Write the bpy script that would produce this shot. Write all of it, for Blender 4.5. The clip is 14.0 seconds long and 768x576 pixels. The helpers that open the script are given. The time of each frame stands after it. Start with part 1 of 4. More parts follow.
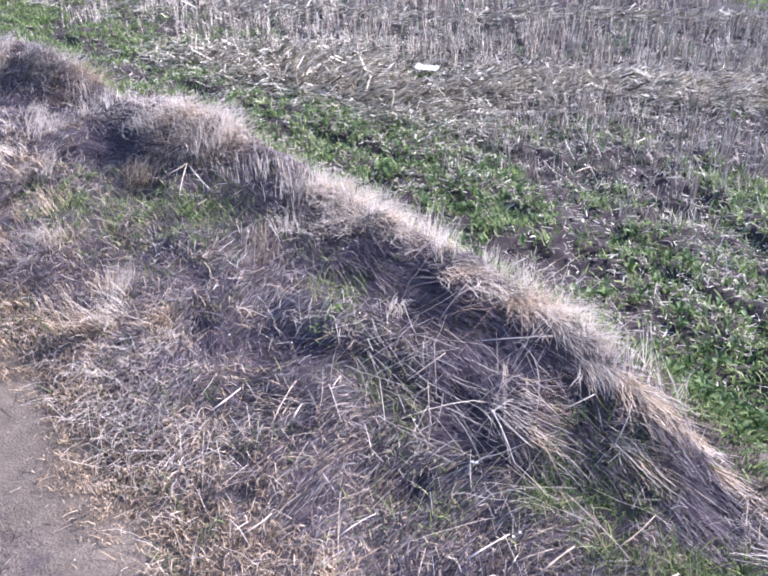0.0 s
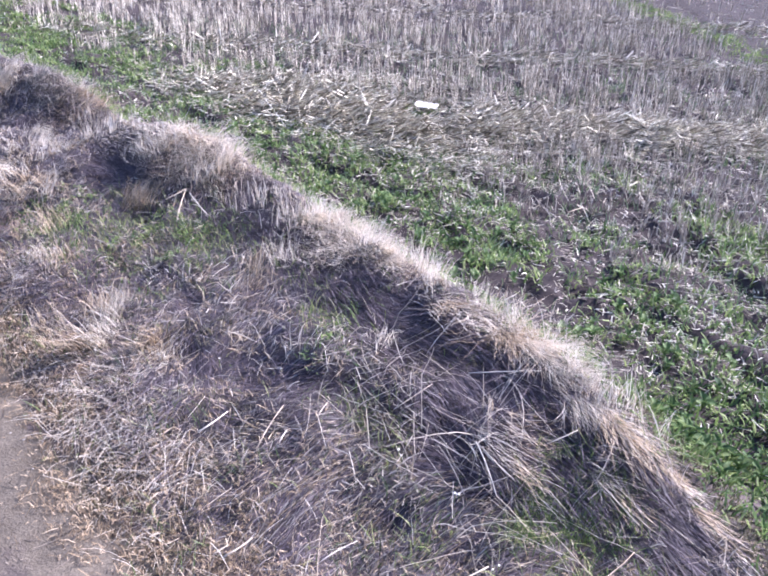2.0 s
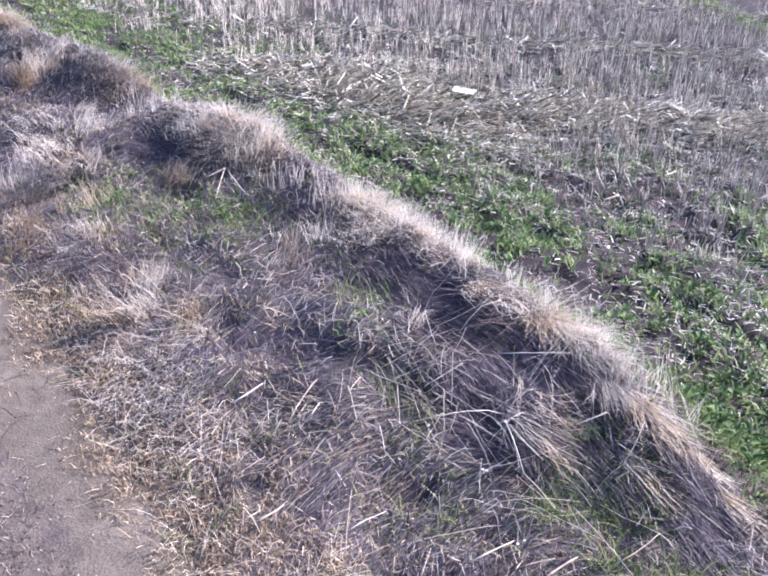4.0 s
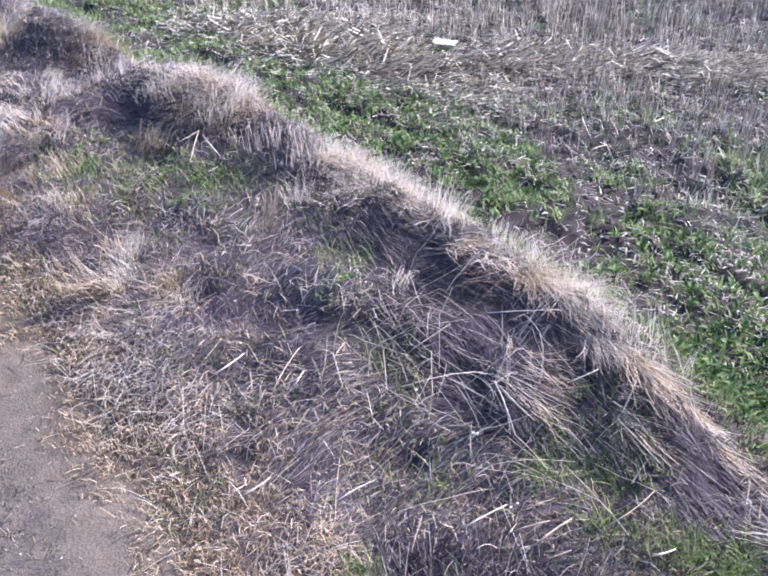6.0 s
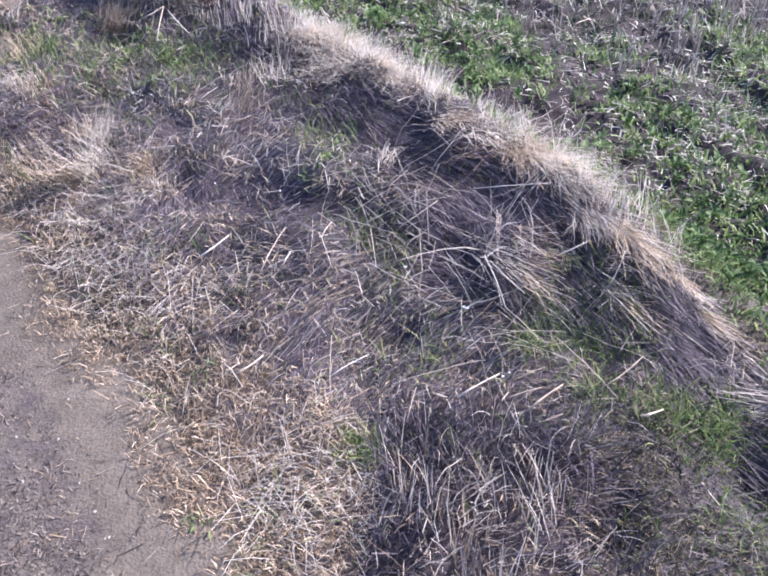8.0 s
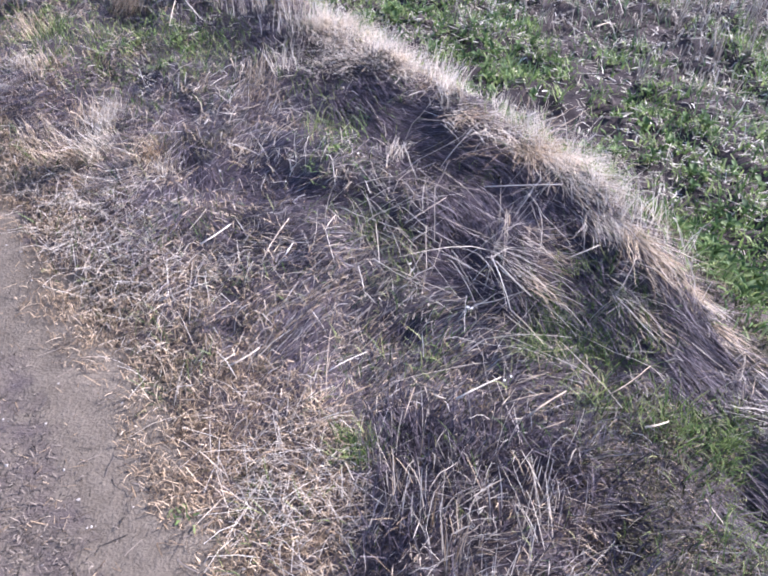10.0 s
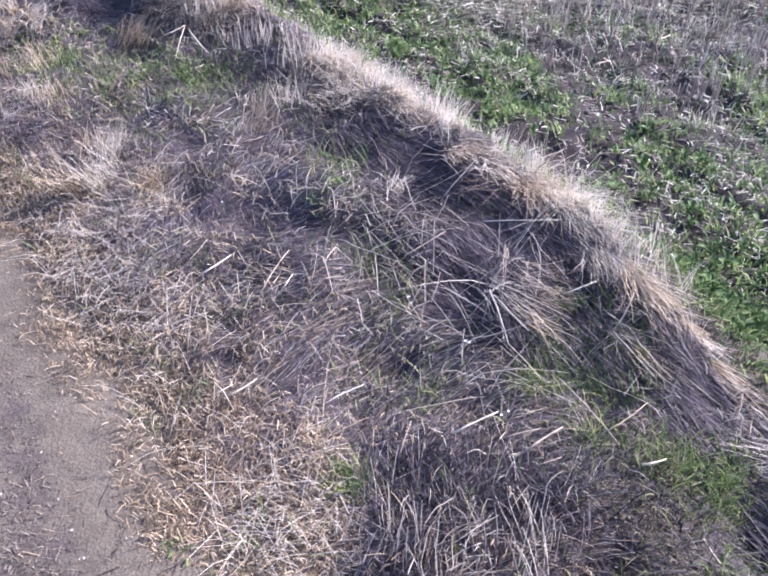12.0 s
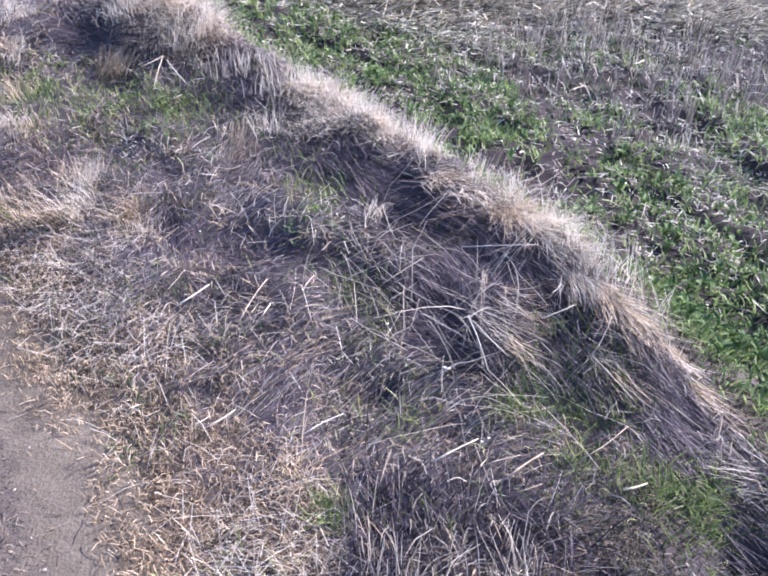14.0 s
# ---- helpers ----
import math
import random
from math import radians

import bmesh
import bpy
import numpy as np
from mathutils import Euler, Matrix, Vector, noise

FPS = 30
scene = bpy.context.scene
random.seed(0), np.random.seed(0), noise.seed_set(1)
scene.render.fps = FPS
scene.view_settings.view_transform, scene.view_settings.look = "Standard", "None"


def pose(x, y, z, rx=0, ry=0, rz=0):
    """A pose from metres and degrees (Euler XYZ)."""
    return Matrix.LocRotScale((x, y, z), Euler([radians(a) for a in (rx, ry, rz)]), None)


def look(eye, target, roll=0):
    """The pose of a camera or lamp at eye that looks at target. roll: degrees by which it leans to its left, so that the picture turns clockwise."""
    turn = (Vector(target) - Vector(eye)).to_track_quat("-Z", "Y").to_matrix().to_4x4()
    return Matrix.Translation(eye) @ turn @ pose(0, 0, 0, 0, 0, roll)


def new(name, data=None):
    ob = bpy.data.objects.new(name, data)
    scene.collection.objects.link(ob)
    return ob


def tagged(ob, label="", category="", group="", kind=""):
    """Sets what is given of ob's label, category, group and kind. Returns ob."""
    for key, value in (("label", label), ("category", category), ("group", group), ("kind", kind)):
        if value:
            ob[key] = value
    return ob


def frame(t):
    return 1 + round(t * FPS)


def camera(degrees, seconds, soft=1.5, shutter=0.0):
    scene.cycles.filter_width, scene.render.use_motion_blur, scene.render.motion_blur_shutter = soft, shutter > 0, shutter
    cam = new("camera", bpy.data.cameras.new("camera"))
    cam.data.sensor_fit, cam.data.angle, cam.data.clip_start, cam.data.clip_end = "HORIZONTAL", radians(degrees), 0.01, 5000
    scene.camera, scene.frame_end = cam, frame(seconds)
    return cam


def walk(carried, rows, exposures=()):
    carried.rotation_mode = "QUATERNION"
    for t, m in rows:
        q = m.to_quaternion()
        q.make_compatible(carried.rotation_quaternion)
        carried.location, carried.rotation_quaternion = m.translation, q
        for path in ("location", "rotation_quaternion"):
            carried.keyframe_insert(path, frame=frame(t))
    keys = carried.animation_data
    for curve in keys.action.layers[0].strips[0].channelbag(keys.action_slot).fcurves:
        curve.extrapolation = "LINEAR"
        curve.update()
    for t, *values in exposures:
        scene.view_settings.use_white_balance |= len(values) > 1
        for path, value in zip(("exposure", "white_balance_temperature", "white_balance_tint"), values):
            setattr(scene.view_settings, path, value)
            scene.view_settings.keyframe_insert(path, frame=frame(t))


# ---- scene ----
cam = camera(55.0, 14.0, soft=2.1)
PATH = [
    (0, (-0.04, -0.004, 1.902), (-0.054, 1.678, 0.82), -0.4),
    (0.5, (-0.028, -0.023, 1.894), (0.011, 1.662, 0.816), 3.0),
    (1, (-0.02, -0.021, 1.892), (-0.021, 1.663, 0.815), 0.6),
    (1.5, (-0.054, -0.017, 1.899), (-0.083, 1.657, 0.806), 0.9),
    (2, (-0.023, -0.045, 1.909), (-0.025, 1.685, 0.906), 2.0),
    (2.5, (-0.057, -0.048, 1.894), (-0.115, 1.678, 0.885), 1.7),
    (2.7, (-0.029, -0.057, 1.894), (-0.083, 1.679, 0.902), 2.5),
    (4.8, (-0.032, -0.106, 1.915), (-0.136, 1.591, 0.862), 2.1),
    (5, (0.02, -0.082, 1.919), (-0.081, 1.622, 0.877), 2.5),
    (5.5, (0.04, 0.006, 1.835), (0.061, 1.694, 0.764), 1.0),
    (6, (-0.005, -0.014, 1.857), (-0.06, 1.639, 0.732), 0.4),
    (6.5, (0.008, 0.001, 1.805), (-0.002, 1.609, 0.614), -0.3),
    (7, (0.012, -0.009, 1.797), (0.003, 1.607, 0.618), 0.1),
    (7.5, (-0.009, -0.009, 1.745), (0.009, 1.567, 0.514), 0.1),
    (7.7, (-0.065, -0.027, 1.782), (-0.037, 1.455, 0.439), 0.7),
    (9.8, (-0.033, 0.003, 1.716), (-0.023, 1.501, 0.391), 2.1),
    (10, (-0.044, 0.008, 1.724), (-0.038, 1.494, 0.385), 2.9),
    (10.5, (-0.023, 0.016, 1.732), (-0.026, 1.509, 0.401), 1.9),
    (11, (-0.007, 0.019, 1.737), (0.004, 1.528, 0.425), 1.5),
    (11.5, (-0.016, 0.026, 1.74), (-0.011, 1.539, 0.433), 2.1),
    (12, (-0.037, 0.007, 1.739), (-0.038, 1.545, 0.46), 3.5),
    (12.5, (-0.036, 0.001, 1.738), (-0.028, 1.552, 0.476), 3.4),
    (13, (-0.021, -0.006, 1.748), (-0.019, 1.574, 0.522), 3.3),
    (13.5, (-0.012, 0.005, 1.747), (-0.013, 1.58, 0.515), 2.1),
    (14, (-0.011, 0.019, 1.744), (0.021, 1.599, 0.518), 3.3),
]
walk(cam, [(t, look(eye, target, roll)) for t, eye, target, roll in PATH], [(0.0, 1.53, 5270, 32), (2.5, 1.55, 5270, 32), (5.0, 1.50, 5250, 31), (7.5, 1.42, 5300, 30), (10.0, 1.42, 5310, 30), (14.0, 1.45, 5275, 30)])

# ---- light ----
SUN_AZ, SUN_EL = radians(66), radians(36)
world = bpy.data.worlds.new("sky")
scene.world = world
world.use_nodes = True
wn = world.node_tree.nodes
sky = wn.new("ShaderNodeTexSky")
sky.sky_type, sky.sun_disc = "NISHITA", False
sky.sun_elevation, sky.sun_rotation = SUN_EL, SUN_AZ
world.node_tree.links.new(sky.outputs[0], wn["Background"].inputs[0])
wn["Background"].inputs[1].default_value = 0.10
sun = new("sun", bpy.data.lights.new("sun", "SUN"))
sun.data.energy, sun.data.angle, sun.data.color = 5.0, radians(0.6), (1.0, 0.92, 0.73)
sun.matrix_world = look((20 * math.sin(SUN_AZ) * math.cos(SUN_EL), 20 * math.cos(SUN_AZ) * math.cos(SUN_EL), 20 * math.sin(SUN_EL)), (0, 0, 0))


# ---- materials ----
def links_of(name):
    m = bpy.data.materials.new(name)
    m.use_nodes = True
    m.node_tree.nodes.clear()
    return m, m.node_tree.nodes, m.node_tree.links


def ramp_node(nodes, colours):
    r = nodes.new("ShaderNodeValToRGB")
    while len(r.color_ramp.elements) < len(colours):
        r.color_ramp.elements.new(0.5)
    for i, (e, c) in enumerate(zip(r.color_ramp.elements, colours)):
        e.position, e.color = i / (len(colours) - 1), (*c, 1)
    return r


def blade_material(name, colours, through_light=0.25, rough=0.6, by_object=False, patch=0.6):
    """Leaf or straw: a colour for each blade, streaked and weathered, partly letting light through."""
    m, n, l = links_of(name)
    out = n.new("ShaderNodeOutputMaterial")
    info = n.new("ShaderNodeObjectInfo") if by_object else n.new("ShaderNodeNewGeometry")
    pick = info.outputs["Random"] if by_object else info.outputs["Random Per Island"]
    ramp = ramp_node(n, colours)
    l.new(pick, ramp.inputs[0])
    tc = n.new("ShaderNodeTexCoord")
    big = n.new("ShaderNodeTexNoise")
    big.inputs["Scale"].default_value, big.inputs["Detail"].default_value = 3.5, 3
    fine = n.new("ShaderNodeTexNoise")
    fine.inputs["Scale"].default_value, fine.inputs["Detail"].default_value = 140, 2
    l.new(tc.outputs["Object"], big.inputs["Vector"])
    l.new(tc.outputs["Object"], fine.inputs["Vector"])
    add = n.new("ShaderNodeMath")
    add.operation = "ADD"
    l.new(big.outputs[0], add.inputs[0])
    l.new(fine.outputs[0], add.inputs[1])
    span = n.new("ShaderNodeMapRange")
    span.inputs["From Min"].default_value, span.inputs["From Max"].default_value = 0.6, 1.4
    span.inputs["To Min"].default_value, span.inputs["To Max"].default_value = 1 - patch * 0.5, 1 + patch * 0.5
    l.new(add.outputs[0], span.inputs[0])
    mul = n.new("ShaderNodeVectorMath")
    mul.operation = "SCALE"
    l.new(ramp.outputs[0], mul.inputs[0])
    l.new(span.outputs[0], mul.inputs["Scale"])
    p = n.new("ShaderNodeBsdfPrincipled")
    p.inputs["Roughness"].default_value = rough
    p.inputs["Specular IOR Level"].default_value = 0.35
    t = n.new("ShaderNodeBsdfTranslucent")
    mix = n.new("ShaderNodeMixShader")
    mix.inputs[0].default_value = through_light
    l.new(mul.outputs[0], p.inputs["Base Color"])
    l.new(mul.outputs[0], t.inputs[0])
    l.new(p.outputs[0], mix.inputs[1])
    l.new(t.outputs[0], mix.inputs[2])
    l.new(mix.outputs[0], out.inputs[0])
    return m


def ground_material():
    """Dark crumbly field soil, brown thatch on the bank, pale trodden earth on the track."""
    m, n, l = links_of("earth")
    out, p = n.new("ShaderNodeOutputMaterial"), n.new("ShaderNodeBsdfPrincipled")
    tc = n.new("ShaderNodeTexCoord")

    def noise_node(scale, detail):
        t = n.new("ShaderNodeTexNoise")
        t.inputs["Scale"].default_value, t.inputs["Detail"].default_value = scale, detail
        l.new(tc.outputs["Object"], t.inputs["Vector"])
        return t

    broad, mid, fine = noise_node(2.2, 4), noise_node(16, 5), noise_node(120, 4)
    both = n.new("ShaderNodeMath")
    both.operation = "ADD"
    l.new(mid.outputs[0], both.inputs[0])
    l.new(fine.outputs[0], both.inputs[1])
    half = n.new("ShaderNodeMath")
    half.operation = "MULTIPLY"
    half.inputs[1].default_value = 0.5
    l.new(both.outputs[0], half.inputs[0])
    soil = ramp_node(n, [(0.018, 0.014, 0.014), (0.037, 0.029, 0.029), (0.066, 0.053, 0.051), (0.13, 0.108, 0.10)])
    thatch = ramp_node(n, [(0.03, 0.024, 0.023), (0.078, 0.062, 0.06), (0.15, 0.12, 0.113), (0.30, 0.245, 0.225)])
    bare = ramp_node(n, [(0.035, 0.028, 0.021), (0.098, 0.08, 0.06), (0.165, 0.138, 0.107), (0.25, 0.213, 0.17)])
    turn = n.new("ShaderNodeMapping")
    turn.inputs["Rotation"].default_value = (0, 0, radians(51))
    turn.inputs["Scale"].default_value = (14, 190, 14)
    l.new(tc.outputs["Object"], turn.inputs["Vector"])
    fibre = n.new("ShaderNodeTexNoise")
    fibre.inputs["Scale"].default_value, fibre.inputs["Detail"].default_value, fibre.inputs["Distortion"].default_value = 1.0, 4, 1.2
    l.new(turn.outputs[0], fibre.inputs["Vector"])
    matted = n.new("ShaderNodeMath")
    matted.operation, matted.inputs[1].default_value = "MULTIPLY_ADD", 0.5
    l.new(fibre.outputs[0], matted.inputs[0])
    quarter = n.new("ShaderNodeMath")
    quarter.operation, quarter.inputs[1].default_value = "MULTIPLY", 0.5
    l.new(half.outputs[0], quarter.inputs[0])
    l.new(quarter.outputs[0], matted.inputs[2])
    l.new(half.outputs[0], soil.inputs[0])
    l.new(half.outputs[0], bare.inputs[0])
    l.new(matted.outputs[0], thatch.inputs[0])
    a1, a2 = n.new("ShaderNodeAttribute"), n.new("ShaderNodeAttribute")
    a1.attribute_name, a2.attribute_name = "field", "bare"
    m1, m2 = n.new("ShaderNodeMix"), n.new("ShaderNodeMix")
    m1.data_type = m2.data_type = "RGBA"
    l.new(a1.outputs["Fac"], m1.inputs[0])
    l.new(thatch.outputs[0], m1.inputs[6])
    l.new(soil.outputs[0], m1.inputs[7])
    edge = n.new("ShaderNodeMath")
    edge.operation = "MULTIPLY_ADD"
    edge.inputs[1].default_value, edge.inputs[2].default_value = 0.9, -0.45
    l.new(mid.outputs[0], edge.inputs[0])
    worn = n.new("ShaderNodeMath")
    worn.operation, worn.use_clamp = "ADD", True
    l.new(a2.outputs["Fac"], worn.inputs[0])
    l.new(edge.outputs[0], worn.inputs[1])
    sharp = n.new("ShaderNodeMapRange")
    sharp.inputs["From Min"].default_value, sharp.inputs["From Max"].default_value = 0.3, 0.7
    l.new(worn.outputs[0], sharp.inputs[0])
    l.new(sharp.outputs[0], m2.inputs[0])
    l.new(m1.outputs[2], m2.inputs[6])
    l.new(bare.outputs[0], m2.inputs[7])
    wash = n.new("ShaderNodeMapRange")
    wash.inputs["From Min"].default_value, wash.inputs["From Max"].default_value = 0.3, 0.7
    wash.inputs["To Min"].default_value, wash.inputs["To Max"].default_value = 0.8, 1.2
    l.new(broad.outputs[0], wash.inputs[0])
    tone = n.new("ShaderNodeVectorMath")
    tone.operation = "SCALE"
    l.new(m2.outputs[2], tone.inputs[0])
    l.new(wash.outputs[0], tone.inputs["Scale"])
    l.new(tone.outputs[0], p.inputs["Base Color"])
    p.inputs["Roughness"].default_value, p.inputs["Specular IOR Level"].default_value = 0.95, 0.2
    b = n.new("ShaderNodeBump")
    b.inputs["Strength"].default_value, b.inputs["Distance"].default_value = 0.8, 0.012
    relief = n.new("ShaderNodeMix")
    l.new(sharp.outputs[0], relief.inputs[0])
    l.new(matted.outputs[0], relief.inputs[2])
    l.new(half.outputs[0], relief.inputs[3])
    l.new(relief.outputs[0], b.inputs["Height"])
    l.new(b.outputs[0], p.inputs["Normal"])
    l.new(p.outputs[0], out.inputs[0])
    return m


def plain_material(name, colours, rough=0.8, scale=30, bump=0.003):
    m, n, l = links_of(name)
    out, p = n.new("ShaderNodeOutputMaterial"), n.new("ShaderNodeBsdfPrincipled")
    tc, t = n.new("ShaderNodeTexCoord"), n.new("ShaderNodeTexNoise")
    t.inputs["Scale"].default_value, t.inputs["Detail"].default_value = scale, 5
    l.new(tc.outputs["Object"], t.inputs["Vector"])
    r = ramp_node(n, colours)
    l.new(t.outputs[0], r.inputs[0])
    l.new(r.outputs[0], p.inputs["Base Color"])
    p.inputs["Roughness"].default_value = rough
    b = n.new("ShaderNodeBump")
    b.inputs["Distance"].default_value = bump
    l.new(t.outputs[0], b.inputs["Height"])
    l.new(b.outputs[0], p.inputs["Normal"])
    l.new(p.outputs[0], out.inputs[0])
    return m


EARTH = ground_material()
PALE = blade_material("bleached_grass", [(0.46, 0.39, 0.30), (0.64, 0.56, 0.445), (0.75, 0.67, 0.55), (0.82, 0.75, 0.63), (0.87, 0.81, 0.71)], 0.5)
TAN = blade_material("dead_grass", [(0.12, 0.085, 0.051), (0.25, 0.183, 0.114), (0.385, 0.295, 0.188), (0.52, 0.415, 0.288), (0.66, 0.56, 0.42)], 0.22)
SCRAP = blade_material("broken_grass", [(0.18, 0.13, 0.077), (0.34, 0.25, 0.152), (0.49, 0.37, 0.236), (0.62, 0.493, 0.337), (0.73, 0.61, 0.46)], 0.2)
CHOP = blade_material("chopped_grass", [(0.05, 0.036, 0.022), (0.135, 0.092, 0.054), (0.24, 0.167, 0.097), (0.38, 0.27, 0.158), (0.65, 0.50, 0.33)], 0.12)
MOSS = blade_material("olive_moss", [(0.028, 0.03, 0.014), (0.052, 0.053, 0.024), (0.085, 0.08, 0.038), (0.14, 0.125, 0.062), (0.26, 0.22, 0.13)], 0.2, 0.7)
GREY = blade_material("weathered_grass", [(0.058, 0.050, 0.044), (0.111, 0.097, 0.085), (0.18, 0.158, 0.139), (0.272, 0.242, 0.212), (0.43, 0.392, 0.345)], 0.2)
DARK = blade_material("rotted_grass", [(0.03, 0.025, 0.02), (0.08, 0.065, 0.052), (0.16, 0.13, 0.105), (0.34, 0.28, 0.22)], 0.1)
# two dark tones of dead grass with the bank's shade mixed in
SHADE_DARK = blade_material("shade_dark_grass", [(0.045, 0.035, 0.042), (0.078, 0.060, 0.072), (0.118, 0.093, 0.108), (0.175, 0.141, 0.154), (0.30, 0.25, 0.25)], 0.1)
SHADE_BLACK = blade_material("shade_black_grass", [(0.02, 0.016, 0.019), (0.034, 0.027, 0.033), (0.052, 0.041, 0.05), (0.08, 0.064, 0.074), (0.15, 0.122, 0.13)], 0.08)
GREEN = blade_material("green_grass_blade", [(0.035, 0.068, 0.02), (0.085, 0.15, 0.038), (0.155, 0.225, 0.06), (0.27, 0.325, 0.10), (0.42, 0.42, 0.19)], 0.35, 0.5)
SHOOT = blade_material("cereal_shoot", [(0.06, 0.11, 0.055), (0.11, 0.18, 0.085), (0.19, 0.27, 0.135), (0.33, 0.38, 0.22)], 0.35, 0.5)
LEAF = blade_material("weed_leaf", [(0.06, 0.11, 0.035), (0.125, 0.20, 0.057), (0.215, 0.295, 0.09), (0.36, 0.42, 0.17)], 0.38, 0.7)
LEAF_EACH = blade_material("weed_leaf_single", [(0.05, 0.095, 0.032), (0.09, 0.155, 0.05), (0.145, 0.22, 0.075), (0.24, 0.31, 0.13)], 0.38, 0.7, by_object=True)
STRAW = blade_material("field_straw", [(0.11, 0.093, 0.066), (0.33, 0.293, 0.215), (0.58, 0.525, 0.405), (0.76, 0.705, 0.565), (0.88, 0.83, 0.71)], 0.12, 0.5)
STUB = blade_material("stubble_stalk", [(0.09, 0.075, 0.06), (0.25, 0.215, 0.172), (0.46, 0.41, 0.335), (0.66, 0.60, 0.495), (0.83, 0.775, 0.66)], 0.15, 0.55)
STUB_EACH = blade_material("stubble_stalk_single", [(0.18, 0.15, 0.12), (0.34, 0.29, 0.24), (0.48, 0.42, 0.35), (0.64, 0.57, 0.49)], 0.12, 0.55, by_object=True)
STICK = blade_material("loose_stalk", [(0.46, 0.36, 0.25), (0.58, 0.48, 0.36), (0.68, 0.60, 0.48), (0.76, 0.69, 0.60)], 0.08, 0.5, by_object=True)
CLOD = plain_material("soil_clod", [(0.03, 0.023, 0.02), (0.07, 0.055, 0.047), (0.13, 0.105, 0.09)], 0.95, 60, 0.006)
STONE = plain_material("pale_stone", [(0.2, 0.175, 0.145), (0.36, 0.325, 0.28), (0.6, 0.56, 0.5)], 0.8, 80)
WHITE = plain_material("white_plastic", [(0.72, 0.70, 0.66), (0.82, 0.80, 0.76), (0.88, 0.86, 0.82)], 0.45, 9, 0.001)
PETAL = plain_material("white_petal", [(0.72, 0.70, 0.64), (0.82, 0.82, 0.78)], 0.6, 60, 0.0005)
YELLOW = plain_material("flower_heart", [(0.55, 0.40, 0.06), (0.65, 0.48, 0.10)], 0.7, 90, 0.0005)

# ---- the lie of the land ----
# crest of the grassy bank, from far to near; the field lies on its right, the track on its left
CREST_X = [-60.0, -9.0, -4.4, -2.6, -1.83, -1.23, -0.81, -0.40, -0.08, 0.23, 0.50, 0.71, 0.87, 1.01, 1.30, 1.9, 9.0, 60.0]
CREST_Y = [62.0, 11.4, 7.1, 5.5, 4.75, 4.20, 3.85, 3.40, 3.00, 2.63, 2.32, 2.05, 1.80, 1.52, 1.03, 0.2, -8.5, -70.0]


def smooth(a, b, v):
    u = np.clip((v - a) / (b - a), 0, 1)
    return u * u * (3 - 2 * u)


def lattice(seed, size=256):
    return np.random.RandomState(seed).rand(size, size)


LAT = [lattice(11 + i) for i in range(6)]


def fuzz(x, y, scale, k=0):
    """Smooth noise from 0 to 1 with features of that many metres."""
    u, v = np.asarray(x) / scale + 37.3 * (k + 1), np.asarray(y) / scale + 91.7 * (k + 1)
    i, j = np.floor(u).astype(int), np.floor(v).astype(int)
    a, b = u - i, v - j
    a, b = a * a * (3 - 2 * a), b * b * (3 - 2 * b)
    g = LAT[k % len(LAT)]
    n = g.shape[0]
    return ((g[i % n, j % n] * (1 - a) + g[(i + 1) % n, j % n] * a) * (1 - b)
            + (g[i % n, (j + 1) % n] * (1 - a) + g[(i + 1) % n, (j + 1) % n] * a) * b)


def line_distance(x, y, line_x, line_y):
    """Distance from a bent line."""
    best = np.full(x.shape, 1e9)
    for x0, y0, x1, y1 in zip(line_x[:-1], line_y[:-1], line_x[1:], line_y[1:]):
        ex, ey = x1 - x0, y1 - y0
        u = np.clip(((x - x0) * ex + (y - y0) * ey) / (ex * ex + ey * ey), 0, 1)
        best = np.minimum(best, np.hypot(x - x0 - u * ex, y - y0 - u * ey))
    return best


def from_crest(x, y):
    """Distance from the crest of the bank: positive on the field's side."""
    x, y = np.asarray(x, float), np.asarray(y, float)
    d = line_distance(x, y, CREST_X, CREST_Y)
    return np.where(y > np.interp(x, CREST_X, CREST_Y), d, -d)


# hollows on the flank where shade is painted in with dark grass: place and reach
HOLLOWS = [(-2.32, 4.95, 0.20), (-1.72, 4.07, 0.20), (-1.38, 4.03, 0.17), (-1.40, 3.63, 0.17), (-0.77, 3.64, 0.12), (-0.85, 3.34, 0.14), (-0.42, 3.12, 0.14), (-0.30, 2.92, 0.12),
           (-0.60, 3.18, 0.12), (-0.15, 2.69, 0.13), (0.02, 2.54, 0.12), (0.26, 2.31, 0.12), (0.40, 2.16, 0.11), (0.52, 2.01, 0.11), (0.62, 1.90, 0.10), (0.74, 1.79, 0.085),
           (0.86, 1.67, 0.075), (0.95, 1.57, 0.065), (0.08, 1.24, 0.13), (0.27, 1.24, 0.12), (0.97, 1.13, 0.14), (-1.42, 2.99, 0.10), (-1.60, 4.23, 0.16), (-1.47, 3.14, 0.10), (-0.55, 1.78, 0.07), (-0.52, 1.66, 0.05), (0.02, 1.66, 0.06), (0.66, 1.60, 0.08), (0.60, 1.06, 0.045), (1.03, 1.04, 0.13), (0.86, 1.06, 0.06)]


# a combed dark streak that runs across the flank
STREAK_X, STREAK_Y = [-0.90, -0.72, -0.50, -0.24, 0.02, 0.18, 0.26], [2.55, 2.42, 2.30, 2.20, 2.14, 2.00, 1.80]


